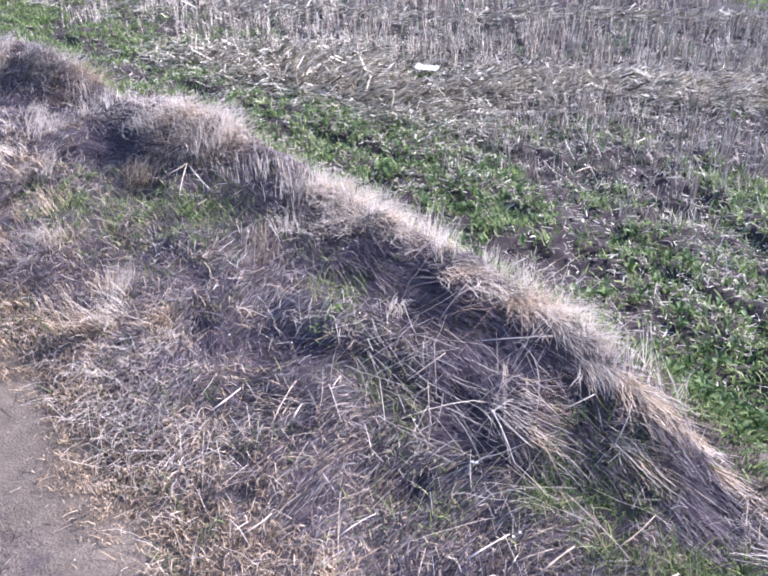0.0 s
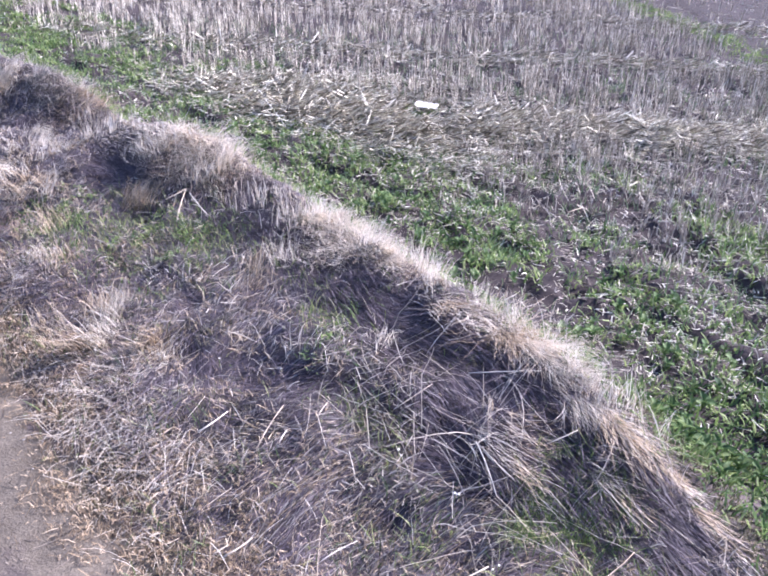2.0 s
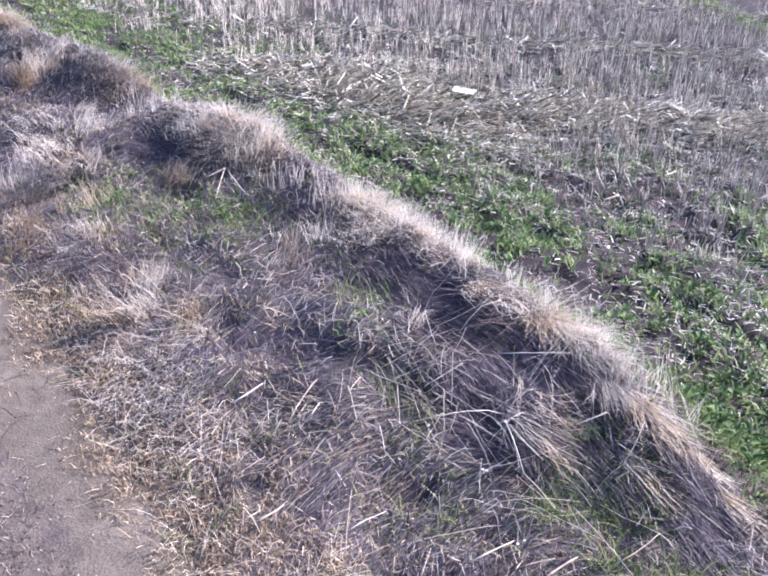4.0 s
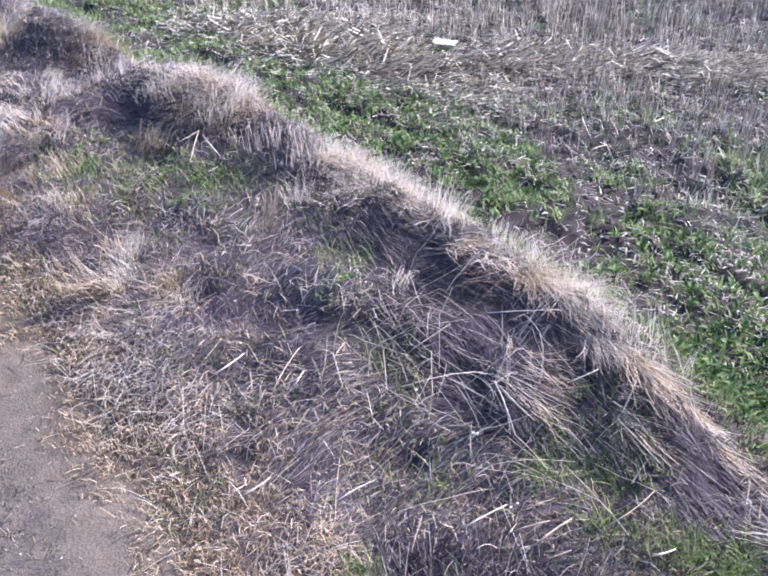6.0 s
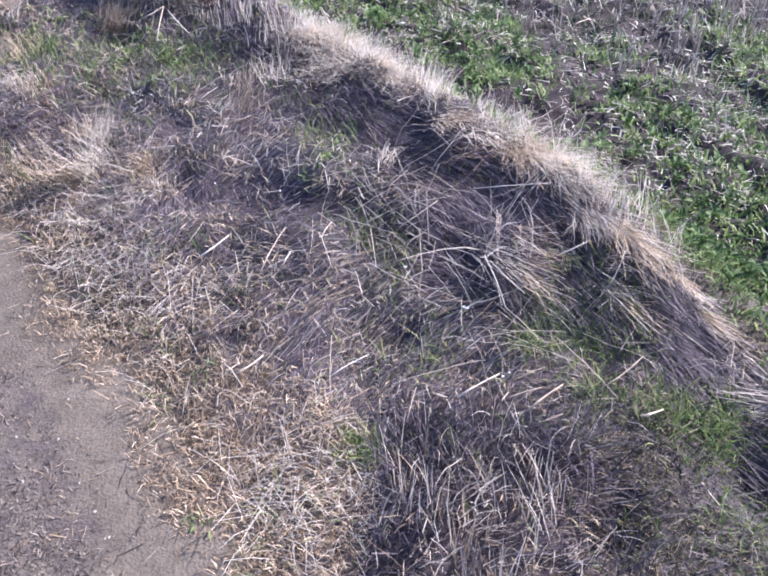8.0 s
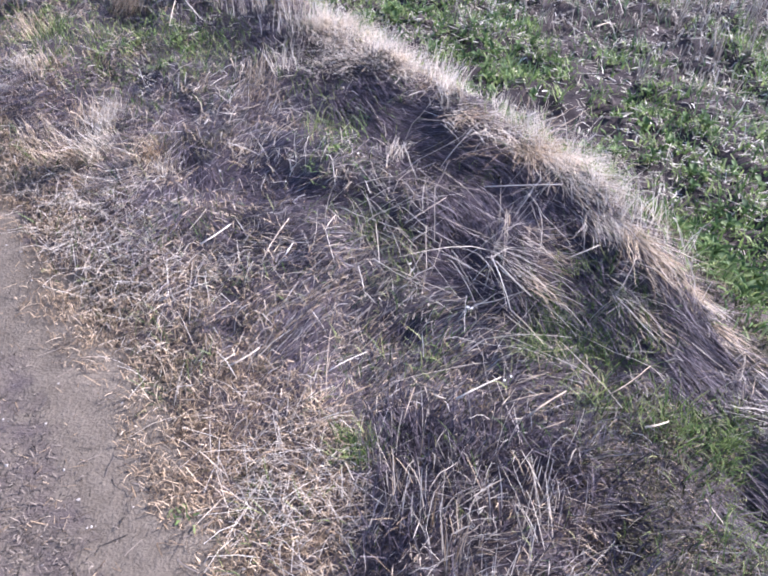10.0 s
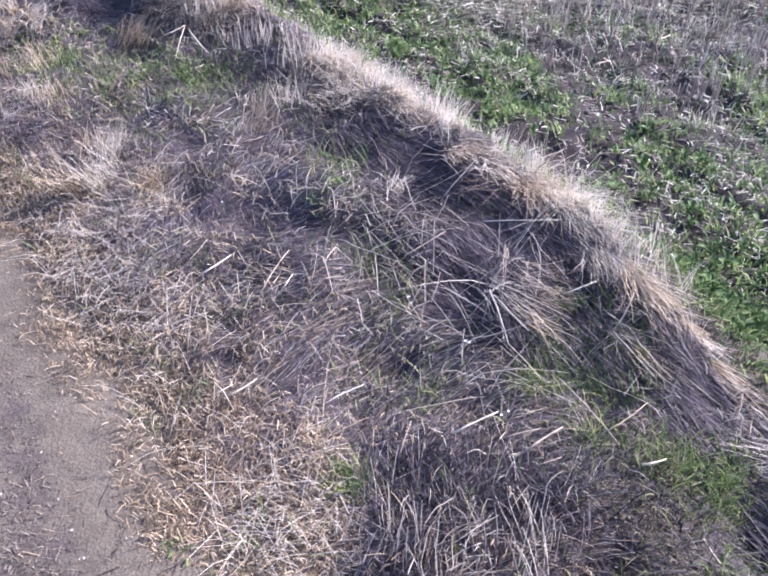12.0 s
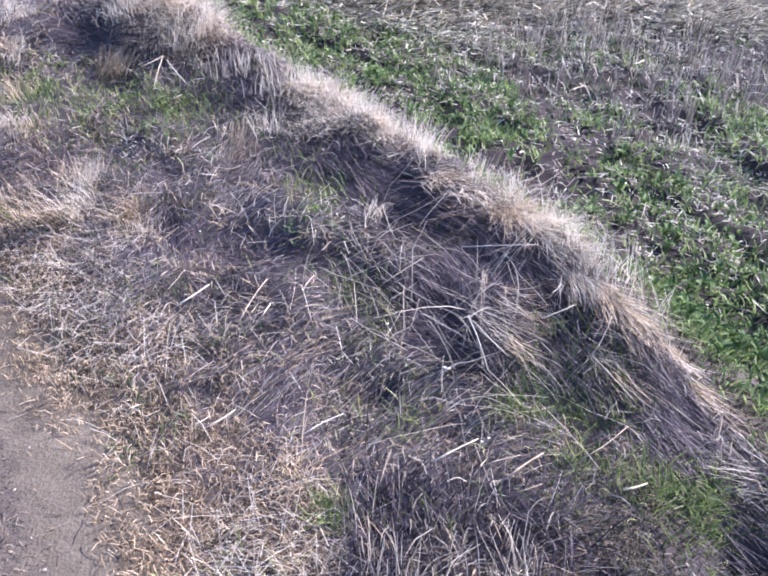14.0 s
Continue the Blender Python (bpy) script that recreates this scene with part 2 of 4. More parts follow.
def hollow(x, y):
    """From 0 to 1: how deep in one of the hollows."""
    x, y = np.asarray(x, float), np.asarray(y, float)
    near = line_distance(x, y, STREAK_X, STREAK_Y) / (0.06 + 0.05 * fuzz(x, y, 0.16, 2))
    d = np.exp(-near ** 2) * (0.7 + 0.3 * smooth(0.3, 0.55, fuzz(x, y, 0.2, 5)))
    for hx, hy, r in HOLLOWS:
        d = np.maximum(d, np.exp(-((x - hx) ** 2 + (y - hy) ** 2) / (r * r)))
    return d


def height(x, y):
    x, y = np.asarray(x, float), np.asarray(y, float)
    s = from_crest(x, y)
    close = 1 - smooth(12, 30, np.hypot(x, y))
    top = 0.05 + 0.29 * smooth(1.1, 2.3, y) - 0.10 * smooth(4.5, 8.0, y)
    flank = np.clip(1 + s / 1.5, 0, 1)
    flank = flank * (1.22 - 0.22 * flank)
    bank = np.where(s < 0, -0.06 + (top + 0.06) * flank, top * (1 - smooth(0.0, 0.5, s)))
    # the far crest swells into mounds
    swell = np.clip(np.exp(-((y - 4.22) / 0.36) ** 2) + smooth(4.95, 5.5, y), 0, 1) * (0.8 + 0.4 * fuzz(x, y, 0.5, 3))
    bank = bank + 0.14 * close * swell * np.exp(-((s - 0.02) / np.where(s < 0.02, 0.38, 0.30)) ** 2)
    # a trough shaped in under the crest to deepen the shade
    trough = smooth(-0.06, -0.20, s) * smooth(-0.52, -0.30, s) * (0.45 + 0.55 * smooth(1.9, 2.5, y)) * smooth(1.2, 1.6, y)
    bank = bank - 0.03 * hollow(x, y) - 0.03 * trough * (0.25 + 0.75 * smooth(0.35, 0.6, fuzz(x, y, 0.42, 2)))
    verge = smooth(-1.5, -1.0, s) * (1 - smooth(0.1, 0.5, s))
    bank = bank + verge * (0.08 * (fuzz(x, y, 0.5, 0) - 0.5) + 0.05 * (fuzz(x, y, 0.16, 1) - 0.5))
    bank = bank - 0.03 * np.exp(-((x - 0.64) ** 2 + (y - 1.55) ** 2) / 0.025) - 0.02 * np.exp(-((x + 0.55) ** 2 + (y - 2.25) ** 2) / 0.03) - 0.09 * np.exp(-((x - 0.53) ** 2 + (y - 0.955) ** 2) / 0.006) - 0.07 * np.exp(-((x - 0.99) ** 2 + (y - 1.11) ** 2) / 0.016)
    field = smooth(0.45, 0.9, s) * close
    furrow = np.exp(-((s - 1.05 - 0.12 * (fuzz(x, y, 0.5, 1) - 0.5)) / 0.055) ** 2) * smooth(0.35, 0.6, fuzz(x, y, 0.28, 4)) + 0.7 * np.exp(-((s - 1.75 - 0.2 * (fuzz(x, y, 0.6, 2) - 0.5)) / 0.06) ** 2) * smooth(0.45, 0.65, fuzz(x, y, 0.3, 0))
    bank = bank + field * (0.05 * (fuzz(x, y, 0.35, 2) - 0.5) + 0.06 * (fuzz(x, y, 0.12, 3) - 0.5) + 0.025 * (fuzz(x, y, 0.05, 5) - 0.5) - 0.06 * furrow * smooth(1.0, 1.6, y))
    track = (1 - smooth(-1.5, -1.2, s)) * close
    return bank + track * (0.025 * (fuzz(x, y, 0.4, 4) - 0.5) + 0.008 * (fuzz(x, y, 0.07, 5) - 0.5))


# ---- mesh helpers ----
rng = np.random.RandomState(5)


def quick_mesh(name, verts, quads, material):
    """A mesh of quads from arrays."""
    me = bpy.data.meshes.new(name)
    me.vertices.add(len(verts))
    me.vertices.foreach_set("co", np.ascontiguousarray(verts, np.float32).ravel())
    me.loops.add(quads.size)
    me.loops.foreach_set("vertex_index", np.ascontiguousarray(quads, np.int32).ravel())
    me.polygons.add(len(quads))
    me.polygons.foreach_set("loop_start", np.arange(0, quads.size, 4, dtype=np.int32))
    me.update(calc_edges=True)
    me.materials.append(material)
    return me


def blades(root, length, az, th0, th1, width, seg, lift=None, spread=0.7, tip=0.15, stray=0.45, wave=0.10):
    """Ribbons that start at root, lean towards az and bend from th0 to th1 (from the upright). With lift they lie on the ground."""
    n = len(root)
    pts = np.zeros((n, seg + 1, 3))
    pts[:, 0] = root
    drift = rng.normal(0, stray, n)
    for k in range(seg):
        th = th0 + (th1 - th0) * (k + 0.5) / seg + rng.normal(0, wave, n)
        a = az + drift * (k / seg)
        step = np.stack([np.sin(th) * np.cos(a), np.sin(th) * np.sin(a), np.cos(th)], 1) * (length / seg)[:, None]
        pts[:, k + 1] = pts[:, k] + step
    if lift is not None:
        g = height(pts[..., 0].ravel(), pts[..., 1].ravel()).reshape(n, seg + 1) + lift[:, None]
        g[:, 0] = -9
        pts[..., 2] = np.maximum(pts[..., 2], g)
    tw = az + rng.uniform(-spread, spread, n)
    side = np.stack([-np.sin(tw), np.cos(tw), rng.uniform(-0.35, 0.35, n)], 1)
    taper = np.linspace(1, tip, seg + 1) ** 0.7
    off = side[:, None, :] * (width[:, None] * 0.5 * taper[None, :])[..., None]
    verts = np.stack([pts - off, pts + off], 2).reshape(-1, 3)
    base = (np.arange(n) * (seg + 1) * 2)[:, None] + (np.arange(seg) * 2)[None, :]
    quads = np.stack([base, base + 1, base + 3, base + 2], -1).reshape(-1, 4)
    return verts, quads


def rods(a, b, r, sides=3):
    """Straight stalks with that many sides, closed at the top, from a to b."""
    n = len(a)
    d = b - a
    d = d / np.linalg.norm(d, axis=1)[:, None]
    u = np.cross(d, np.array([0.3, 0.5, 0.81]))
    u /= np.linalg.norm(u, axis=1)[:, None]
    w = np.cross(d, u)
    ang = np.arange(sides) * 2 * math.pi / sides
    ring = u[:, None, :] * np.cos(ang)[None, :, None] + w[:, None, :] * np.sin(ang)[None, :, None]
    lo = a[:, None, :] + ring * r[:, None, None]
    hi = b[:, None, :] + ring * (r * 0.8)[:, None, None]
    verts = np.concatenate([lo, hi], 1).reshape(-1, 3)
    base = (np.arange(n) * 2 * sides)[:, None]
    i = np.arange(sides)[None, :]
    j = (np.arange(sides)[None, :] + 1) % sides
    quads = np.stack([base + i, base + j, base + sides + j, base + sides + i], -1).reshape(-1, 4)
    return verts, quads


def scatter(n, x0, x1, y0, y1, chance):
    """Up to n places in a box, kept by a chance from 0 to 1 that depends on the place and the distance from the crest."""
    x, y = rng.uniform(x0, x1, n), rng.uniform(y0, y1, n)
    s = from_crest(x, y)
    keep = rng.rand(n) < chance(x, y, s)
    return x[keep], y[keep], s[keep]


near_crest = [(a, b) for a, b in zip(CREST_X, CREST_Y) if -1 < b < 12]
CX, CY = np.array([a for a, b in near_crest]), np.array([b for a, b in near_crest])
ARC = np.r_[0, np.cumsum(np.hypot(np.diff(CX), np.diff(CY)))]


def strip(n, s0, s1, far_y, near_y, bias, chance):
    """Places in a strip along the crest, between two distances from it, thinning out with distance by bias."""
    p0, p1 = np.interp(-far_y, -CY, ARC), np.interp(-near_y, -CY, ARC)
    p = p1 + (p0 - p1) * rng.rand(n) ** bias
    px, py = np.interp(p, ARC, CX), np.interp(p, ARC, CY)
    ax, ay = np.interp(p + 0.25, ARC, CX) - np.interp(p - 0.25, ARC, CX), np.interp(p + 0.25, ARC, CY) - np.interp(p - 0.25, ARC, CY)
    d = np.hypot(ax, ay)
    off = rng.uniform(s0, s1, n)
    slide = rng.normal(0, 0.14, n) * np.abs(off)
    x, y = px + (ax * slide - ay * off) / d, py + (ay * slide + ax * off) / d
    s = from_crest(x, y)
    keep = rng.rand(n) < chance(x, y, s)
    return x[keep], y[keep], s[keep]


def on_ground(x, y, up=0.0):
    return np.stack([x, y, height(x, y) + up], 1)


def blob(x, y, cx, cy, r):
    return np.exp(-((x - cx) ** 2 + (y - cy) ** 2) / (r * r))


def thing(name, me, label, category, group="", kind=""):
    return tagged(new(name, me), label, category, group, kind)


def part(name, me, parent, label="", at=None):
    ob = new(name, me)
    ob.parent = parent
    if at is not None:
        ob.matrix_basis = at
    if label:
        tagged(ob, label)
    return ob


def bm_mesh(name, bm, material):
    me = bpy.data.meshes.new(name)
    bm.to_mesh(me)
    bm.free()
    me.materials.append(material)
    return me


# ---- the ground: one sheet to the horizon ----
def trodden(x, y, s):
    """The strip of bare smooth earth along the bank's foot, with dead weeds past it."""
    w = s + 0.16 * (fuzz(x, y, 0.35, 3) - 0.5) + 0.10 * (fuzz(x, y, 0.12, 4) - 0.5)
    return smooth(-1.40, -1.55, w) * (0.55 + 0.45 * smooth(-1.88, -1.72, w) + 0.35 * smooth(-2.5, -2.9, w))


def spaced(lo, hi, step, far):
    mid = list(np.arange(lo, hi + step / 2, step))
    up, v, d = [], hi, step
    while v < far:
        d *= 1.22
        v += d
        up.append(v)
    down, v, d = [], lo, step
    while v > -far:
        d *= 1.22
        v -= d
        down.append(v)
    return np.array(down[::-1] + mid + up)


GX, GY = spaced(-3.2, 4.2, 0.028, 2500), spaced(0.5, 8.0, 0.028, 2500)
gx, gy = np.meshgrid(GX, GY)
gx, gy = gx.ravel(), gy.ravel()
gs = from_crest(gx, gy)
nx = len(GX)
i0 = (np.arange(len(GY) - 1)[:, None] * nx + np.arange(nx - 1)[None, :]).ravel()
ground_me = quick_mesh("ground", on_ground(gx, gy), np.stack([i0, i0 + 1, i0 + nx + 1, i0 + nx], 1), EARTH)
for key, val in (("field", smooth(0.2, 0.7, gs)),
                 ("bare", trodden(gx, gy, gs))):
    ground_me.attributes.new(key, "FLOAT", "POINT").data.foreach_set("value", val.astype(np.float32))
ground_me.polygons.foreach_set("use_smooth", np.ones(len(ground_me.polygons), bool))
tagged(new("ground", ground_me), "brown earth with a low grassy bank between track and field", "ground", kind="structure")

# ---- green patches on the bank ----
def green_patch(x, y):
    return np.clip(1.9 * blob(x, y, 0.62, 1.69, 0.13) + 1.2 * blob(x, y, 0.70, 1.60, 0.08) + 1.6 * blob(x, y, 0.90, 1.27, 0.09) + 0.9 * blob(x, y, 0.75, 1.33, 0.06) + 0.5 * blob(x, y, 0.58, 1.38, 0.05) + 0.8 * blob(x, y, 0.43, 1.57, 0.06) + 0.25 * blob(x, y, 0.12, 1.56, 0.06) + 0.6 * blob(x, y, -0.26, 2.45, 0.09) + 0.5 * blob(x, y, -0.12, 2.09, 0.08) + 0.8 * blob(x, y, -0.90, 3.2, 0.14) + 1.2 * blob(x, y, -0.09, 1.25, 0.06)
                   + 0.25 * blob(x, y, 0.14, 1.64, 0.06) + 0.6 * blob(x, y, -0.28, 2.62, 0.13) + 0.8 * blob(x, y, -1.57, 3.45, 0.22) + 0.22 * blob(x, y, 0.92, 1.02, 0.20)
                   + 0.8 * blob(x, y, -1.09, 3.38, 0.18) + 0.6 * blob(x, y, -1.86, 3.52, 0.16) + 0.5 * blob(x, y, 0.02, 1.95, 0.10), 0, 1) * (0.35 + 0.65 * smooth(0.40, 0.60, fuzz(x, y, 0.09, 5)))


# ---- the thatch of dead grass on the bank ----
edge_rng = np.random.RandomState(8)


def view_wedge(x, y, extra=0.7):
    """The dense growth, thinning out past its edges."""
    reach = 0.60 * y + extra - np.abs(x)
    return (reach > 0) | ((reach > -2.6) & (edge_rng.rand(*np.shape(x)) < 0.22 * (1 + reach / 2.6)))


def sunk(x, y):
    """The ragged floor of the hollows, where dark grass imitates shade."""
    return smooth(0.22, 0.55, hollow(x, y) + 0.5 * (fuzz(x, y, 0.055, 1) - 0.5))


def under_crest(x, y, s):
    """The combed trough below the crest, kept dark in place of its shade."""
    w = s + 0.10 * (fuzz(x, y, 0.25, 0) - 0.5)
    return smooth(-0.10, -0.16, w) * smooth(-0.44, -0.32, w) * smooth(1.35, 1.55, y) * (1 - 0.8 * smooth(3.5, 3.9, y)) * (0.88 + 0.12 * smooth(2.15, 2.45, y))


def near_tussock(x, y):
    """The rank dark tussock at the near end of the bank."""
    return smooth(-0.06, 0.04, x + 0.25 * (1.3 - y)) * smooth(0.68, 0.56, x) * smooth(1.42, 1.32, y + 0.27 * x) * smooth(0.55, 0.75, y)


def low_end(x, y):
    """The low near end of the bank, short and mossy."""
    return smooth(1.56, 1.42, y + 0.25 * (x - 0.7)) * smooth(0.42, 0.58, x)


def litter_zone(x, y, s):
    """The lower flank, strewn with short broken straw."""
    w = s + 0.22 * (fuzz(x, y, 0.3, 2) - 0.5)
    return smooth(-1.0, -1.16, w) * smooth(-1.66, -1.48, w) * (1 - near_tussock(x, y))


def flow(x, y, s):
    """The way the flattened grass points, as an angle."""
    a = np.where(s > -0.45, math.atan2(-0.78, 0.62), math.atan2(-0.25, 1.0))
    a = np.where((s < -0.85) & (x < -0.7), math.atan2(-0.8, -0.35), a)
    return a + (fuzz(x, y, 0.45, 1) - 0.5) * np.where(s > -0.45, 0.9, 2.2)


def wisps(x, y, size=0.13, lo=0.42, hi=0.62):
    """Strands lie in wisps, drawn out across the bank, with dark gaps between."""
    return smooth(lo, hi, fuzz(x + 0.3 * y, 1.9 * y, size, 3))


def lay(count, material, name, label, band, density, lengths, wide, tilt, lift, spread, loose, seg=2, bias=1.35):
    """Dead grass lying along the bank: straight strands, combed by the flow but for the loose share."""
    x, y, s = strip(count, band[0], band[1], 7.5, -0.2, bias, lambda x, y, s: density(x, y, s) * view_wedge(x, y))
    n = len(x)
    az = flow(x, y, s) + rng.normal(0, spread, n)
    free = rng.rand(n) < loose
    az[free] = rng.uniform(0, 2 * math.pi, free.sum())
    ln = lengths[0] + (lengths[1] - lengths[0]) * rng.rand(n) ** 1.7
    far = 1 + 0.2 * np.maximum(0, y - 2.0)
    th = rng.uniform(tilt[0], tilt[1], n)
    v, q = blades(on_ground(x, y, 0.002), ln, az, th, th + rng.uniform(-0.1, 0.35, n), rng.uniform(wide[0], wide[1], n) * far, seg,
                  rng.uniform(lift[0], lift[1], n), tip=0.55, stray=0.12, wave=0.04)
    thing(name, quick_mesh(name, v, q, material), label, "dry grass", kind="stuff")


def flank(x, y, s):
    return smooth(-1.35, -1.05, s) * (1 - smooth(0.0, 0.10, s)) * (1 - 0.9 * green_patch(x, y)) * (1 - 0.95 * near_tussock(x, y)) * (1 - 0.94 * low_end(x, y))


# a dark mat under all of it, with shade put into its colour
lay(125000, SHADE_DARK, "shade_dark_thatch", "dark dead grass combed flat on the bank, shade put into its colour", (-1.3, 0.2), lambda x, y, s: flank(x, y, s) * (0.55 + 0.45 * np.maximum(sunk(x, y), under_crest(x, y, s))),
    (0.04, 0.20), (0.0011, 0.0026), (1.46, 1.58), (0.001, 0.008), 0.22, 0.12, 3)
# near-black grass that paints the shade in the hollows and trough
lay(90000, SHADE_BLACK, "shade_black_thatch", "near-black matted grass that stands for shade in the hollows", (-1.7, 0.0), lambda x, y, s: np.maximum(sunk(x, y) * smooth(-1.6, -1.4, s), 0.5 * under_crest(x, y, s)) * (1 - 0.9 * green_patch(x, y)), (0.03, 0.16), (0.0016, 0.0036), (1.44, 1.58), (0.002, 0.012), 0.22, 0.12, 3)
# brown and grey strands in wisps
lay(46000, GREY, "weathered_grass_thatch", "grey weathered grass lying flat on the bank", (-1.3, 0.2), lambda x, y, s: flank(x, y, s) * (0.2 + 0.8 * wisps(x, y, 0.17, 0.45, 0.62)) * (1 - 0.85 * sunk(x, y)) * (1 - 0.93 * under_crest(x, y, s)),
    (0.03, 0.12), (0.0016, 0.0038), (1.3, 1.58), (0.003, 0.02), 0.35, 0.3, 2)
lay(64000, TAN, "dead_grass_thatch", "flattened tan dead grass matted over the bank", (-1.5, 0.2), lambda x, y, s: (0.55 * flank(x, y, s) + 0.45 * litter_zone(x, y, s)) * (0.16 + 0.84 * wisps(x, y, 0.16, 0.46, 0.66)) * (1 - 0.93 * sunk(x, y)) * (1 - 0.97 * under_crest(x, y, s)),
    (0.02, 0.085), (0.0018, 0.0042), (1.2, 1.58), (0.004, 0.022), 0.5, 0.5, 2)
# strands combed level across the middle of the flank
for tone, many, called, words in ((SHADE_BLACK, 26000, "black_strands", "near-black strands combed level across the bank"), (GREY, 9000, "grey_strands", "grey grass strands combed level across the bank"), (SCRAP, 3600, "tan_strands", "tan grass strands combed level across the bank")):
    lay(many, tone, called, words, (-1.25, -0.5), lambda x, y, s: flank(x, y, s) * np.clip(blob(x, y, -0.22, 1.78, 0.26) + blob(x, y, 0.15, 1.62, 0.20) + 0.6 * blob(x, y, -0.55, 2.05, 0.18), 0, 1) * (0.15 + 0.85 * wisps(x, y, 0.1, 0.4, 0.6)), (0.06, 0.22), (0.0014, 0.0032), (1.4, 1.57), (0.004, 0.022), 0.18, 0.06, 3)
# thin bleached straws over the top
lay(25000, PALE, "bleached_straw", "thin bleached straws lying over darker dead grass", (-1.35, 0.1), lambda x, y, s: flank(x, y, s) * (0.05 + 0.7 * wisps(x, y, 0.2, 0.5, 0.7)) * (1 - 0.9 * sunk(x, y)) * (1 - 0.8 * under_crest(x, y, s)),
    (0.02, 0.14), (0.0015, 0.0036), (1.1, 1.57), (0.006, 0.03), 0.6, 0.5, 2)
# dark undergrowth of the near tussock, painting the shade between its blades
lay(60000, SHADE_BLACK, "dark_undergrowth", "dark grass at the foot of the rank tussock, coloured as shaded gaps", (-1.3, -0.3), lambda x, y, s: near_tussock(x, y), (0.03, 0.13), (0.0018, 0.004), (0.3, 1.4), (0.002, 0.01), 0.8, 0.3, 2, 1.0)
lay(30000, GREY, "fine_grey_grass", "fine grey dead grass over moss at the bank's low end", (-0.9, 0.1), lambda x, y, s: low_end(x, y) * (1 - sunk(x, y)) * (1 - 0.9 * green_patch(x, y)), (0.02, 0.09), (0.001, 0.0022), (0.5, 1.5), (0.002, 0.02), 0.5, 0.35, 2, 1.0)
# dark growth that paints the shade of the holes at the low end
lay(26000, SHADE_BLACK, "dark_low_growth", "dark grass at the bank's low end, shade of its holes in the colour", (-0.9, 0.1), lambda x, y, s: low_end(x, y) * (0.4 + 0.6 * sunk(x, y)) * (1 - 0.9 * green_patch(x, y)), (0.02, 0.09), (0.0016, 0.0034), (0.9, 1.55), (0.002, 0.015), 0.4, 0.3, 2, 1.0)
# broken straw of the lower flank
lay(250000, CHOP, "broken_straw_litter", "short broken brown straw strewn over the bank's foot", (-1.8, 0.1), lambda x, y, s: (1 - 0.8 * sunk(x, y)) * np.maximum(litter_zone(x, y, s), 0.13 * low_end(x, y) * smooth(0.1, 0.0, s)) * (0.35 + 0.65 * smooth(0.3, 0.6, fuzz(x, y, 0.09, 1))) * (1 - 0.6 * green_patch(x, y)),
    (0.009, 0.046), (0.0012, 0.0032), (0.7, 1.6), (0.002, 0.02), 0.6, 0.85, 2, 1.25)
lay(66000, SCRAP, "bleached_grass_litter", "short bleached grass scraps strewn over the bank", (-1.7, -0.2), lambda x, y, s: (0.8 * litter_zone(x, y, s) * (0.15 + 0.85 * smooth(0.45, 0.62, fuzz(x, y, 0.16, 4))) + 0.30 * flank(x, y, s) * (0.15 + 0.85 * wisps(x, y, 0.12, 0.48, 0.66)) * (1 - 0.9 * under_crest(x, y, s))) * (1 - 0.9 * sunk(x, y)),
    (0.010, 0.06), (0.0013, 0.0036), (0.7, 1.57), (0.006, 0.028), 0.6, 0.8, 2, 1.25)
# tangled pale straw where the sward was cut
lay(23000, PALE, "tangled_straw", "pale straws in a loose tangle beside the track", (-1.5, -0.85), lambda x, y, s: litter_zone(x, y, s) * np.clip(0.9 * blob(x, y, -0.85, 2.06, 0.25) + 0.9 * blob(x, y, -1.12, 2.32, 0.24) + 0.5 * blob(x, y, -0.3, 1.12, 0.2) + 0.10, 0, 1),
    (0.04, 0.16), (0.0012, 0.0026), (1.1, 1.57), (0.012, 0.04), 0.7, 0.6, 2)

# thin short dead weeds on the trodden earth
x, y, s = strip(150000, -3.0, -1.35, 6.0, -0.6, 1.3, lambda x, y, s: np.where(view_wedge(x, y), (1 - 0.93 * smooth(0.55, 0.8, trodden(x, y, s))) * (0.3 + 0.7 * smooth(0.35, 0.6, fuzz(x, y, 0.12, 4))) * (0.4 + 0.6 * smooth(-1.68, -1.8, s)), 0))
v, q = blades(on_ground(x, y, -0.004), rng.uniform(0.008, 0.035, len(x)), rng.uniform(0, 6.28, len(x)), rng.uniform(0.3, 1.4, len(x)),
              rng.uniform(0.9, 1.7, len(x)), rng.uniform(0.0016, 0.0042, len(x)), 2, rng.uniform(0.001, 0.006, len(x)))
thing("short_dead_weeds", quick_mesh("short_dead_weeds", v, q, DARK), "thin short dead weeds on trodden earth", "dry grass", kind="stuff")
x, y, s = strip(5000, -2.4, -1.45, 4.0, -0.6, 1.2, lambda x, y, s: (0.15 + 0.5 * smooth(0.5, 0.7, fuzz(x, y, 0.15, 2))) * view_wedge(x, y) * (1 - 0.7 * trodden(x, y, s)))
v, q = blades(on_ground(x, y, 0.001), rng.uniform(0.008, 0.05, len(x)), rng.uniform(0, 6.28, len(x)), rng.uniform(1.2, 1.57, len(x)),
              rng.uniform(1.4, 1.65, len(x)), rng.uniform(0.0014, 0.0032, len(x)), 1, rng.uniform(0.002, 0.008, len(x)), tip=0.5)
thing("trampled_straw", quick_mesh("trampled_straw", v, q, CHOP), "trampled straw bits on the track's edge", "straw", kind="stuff")

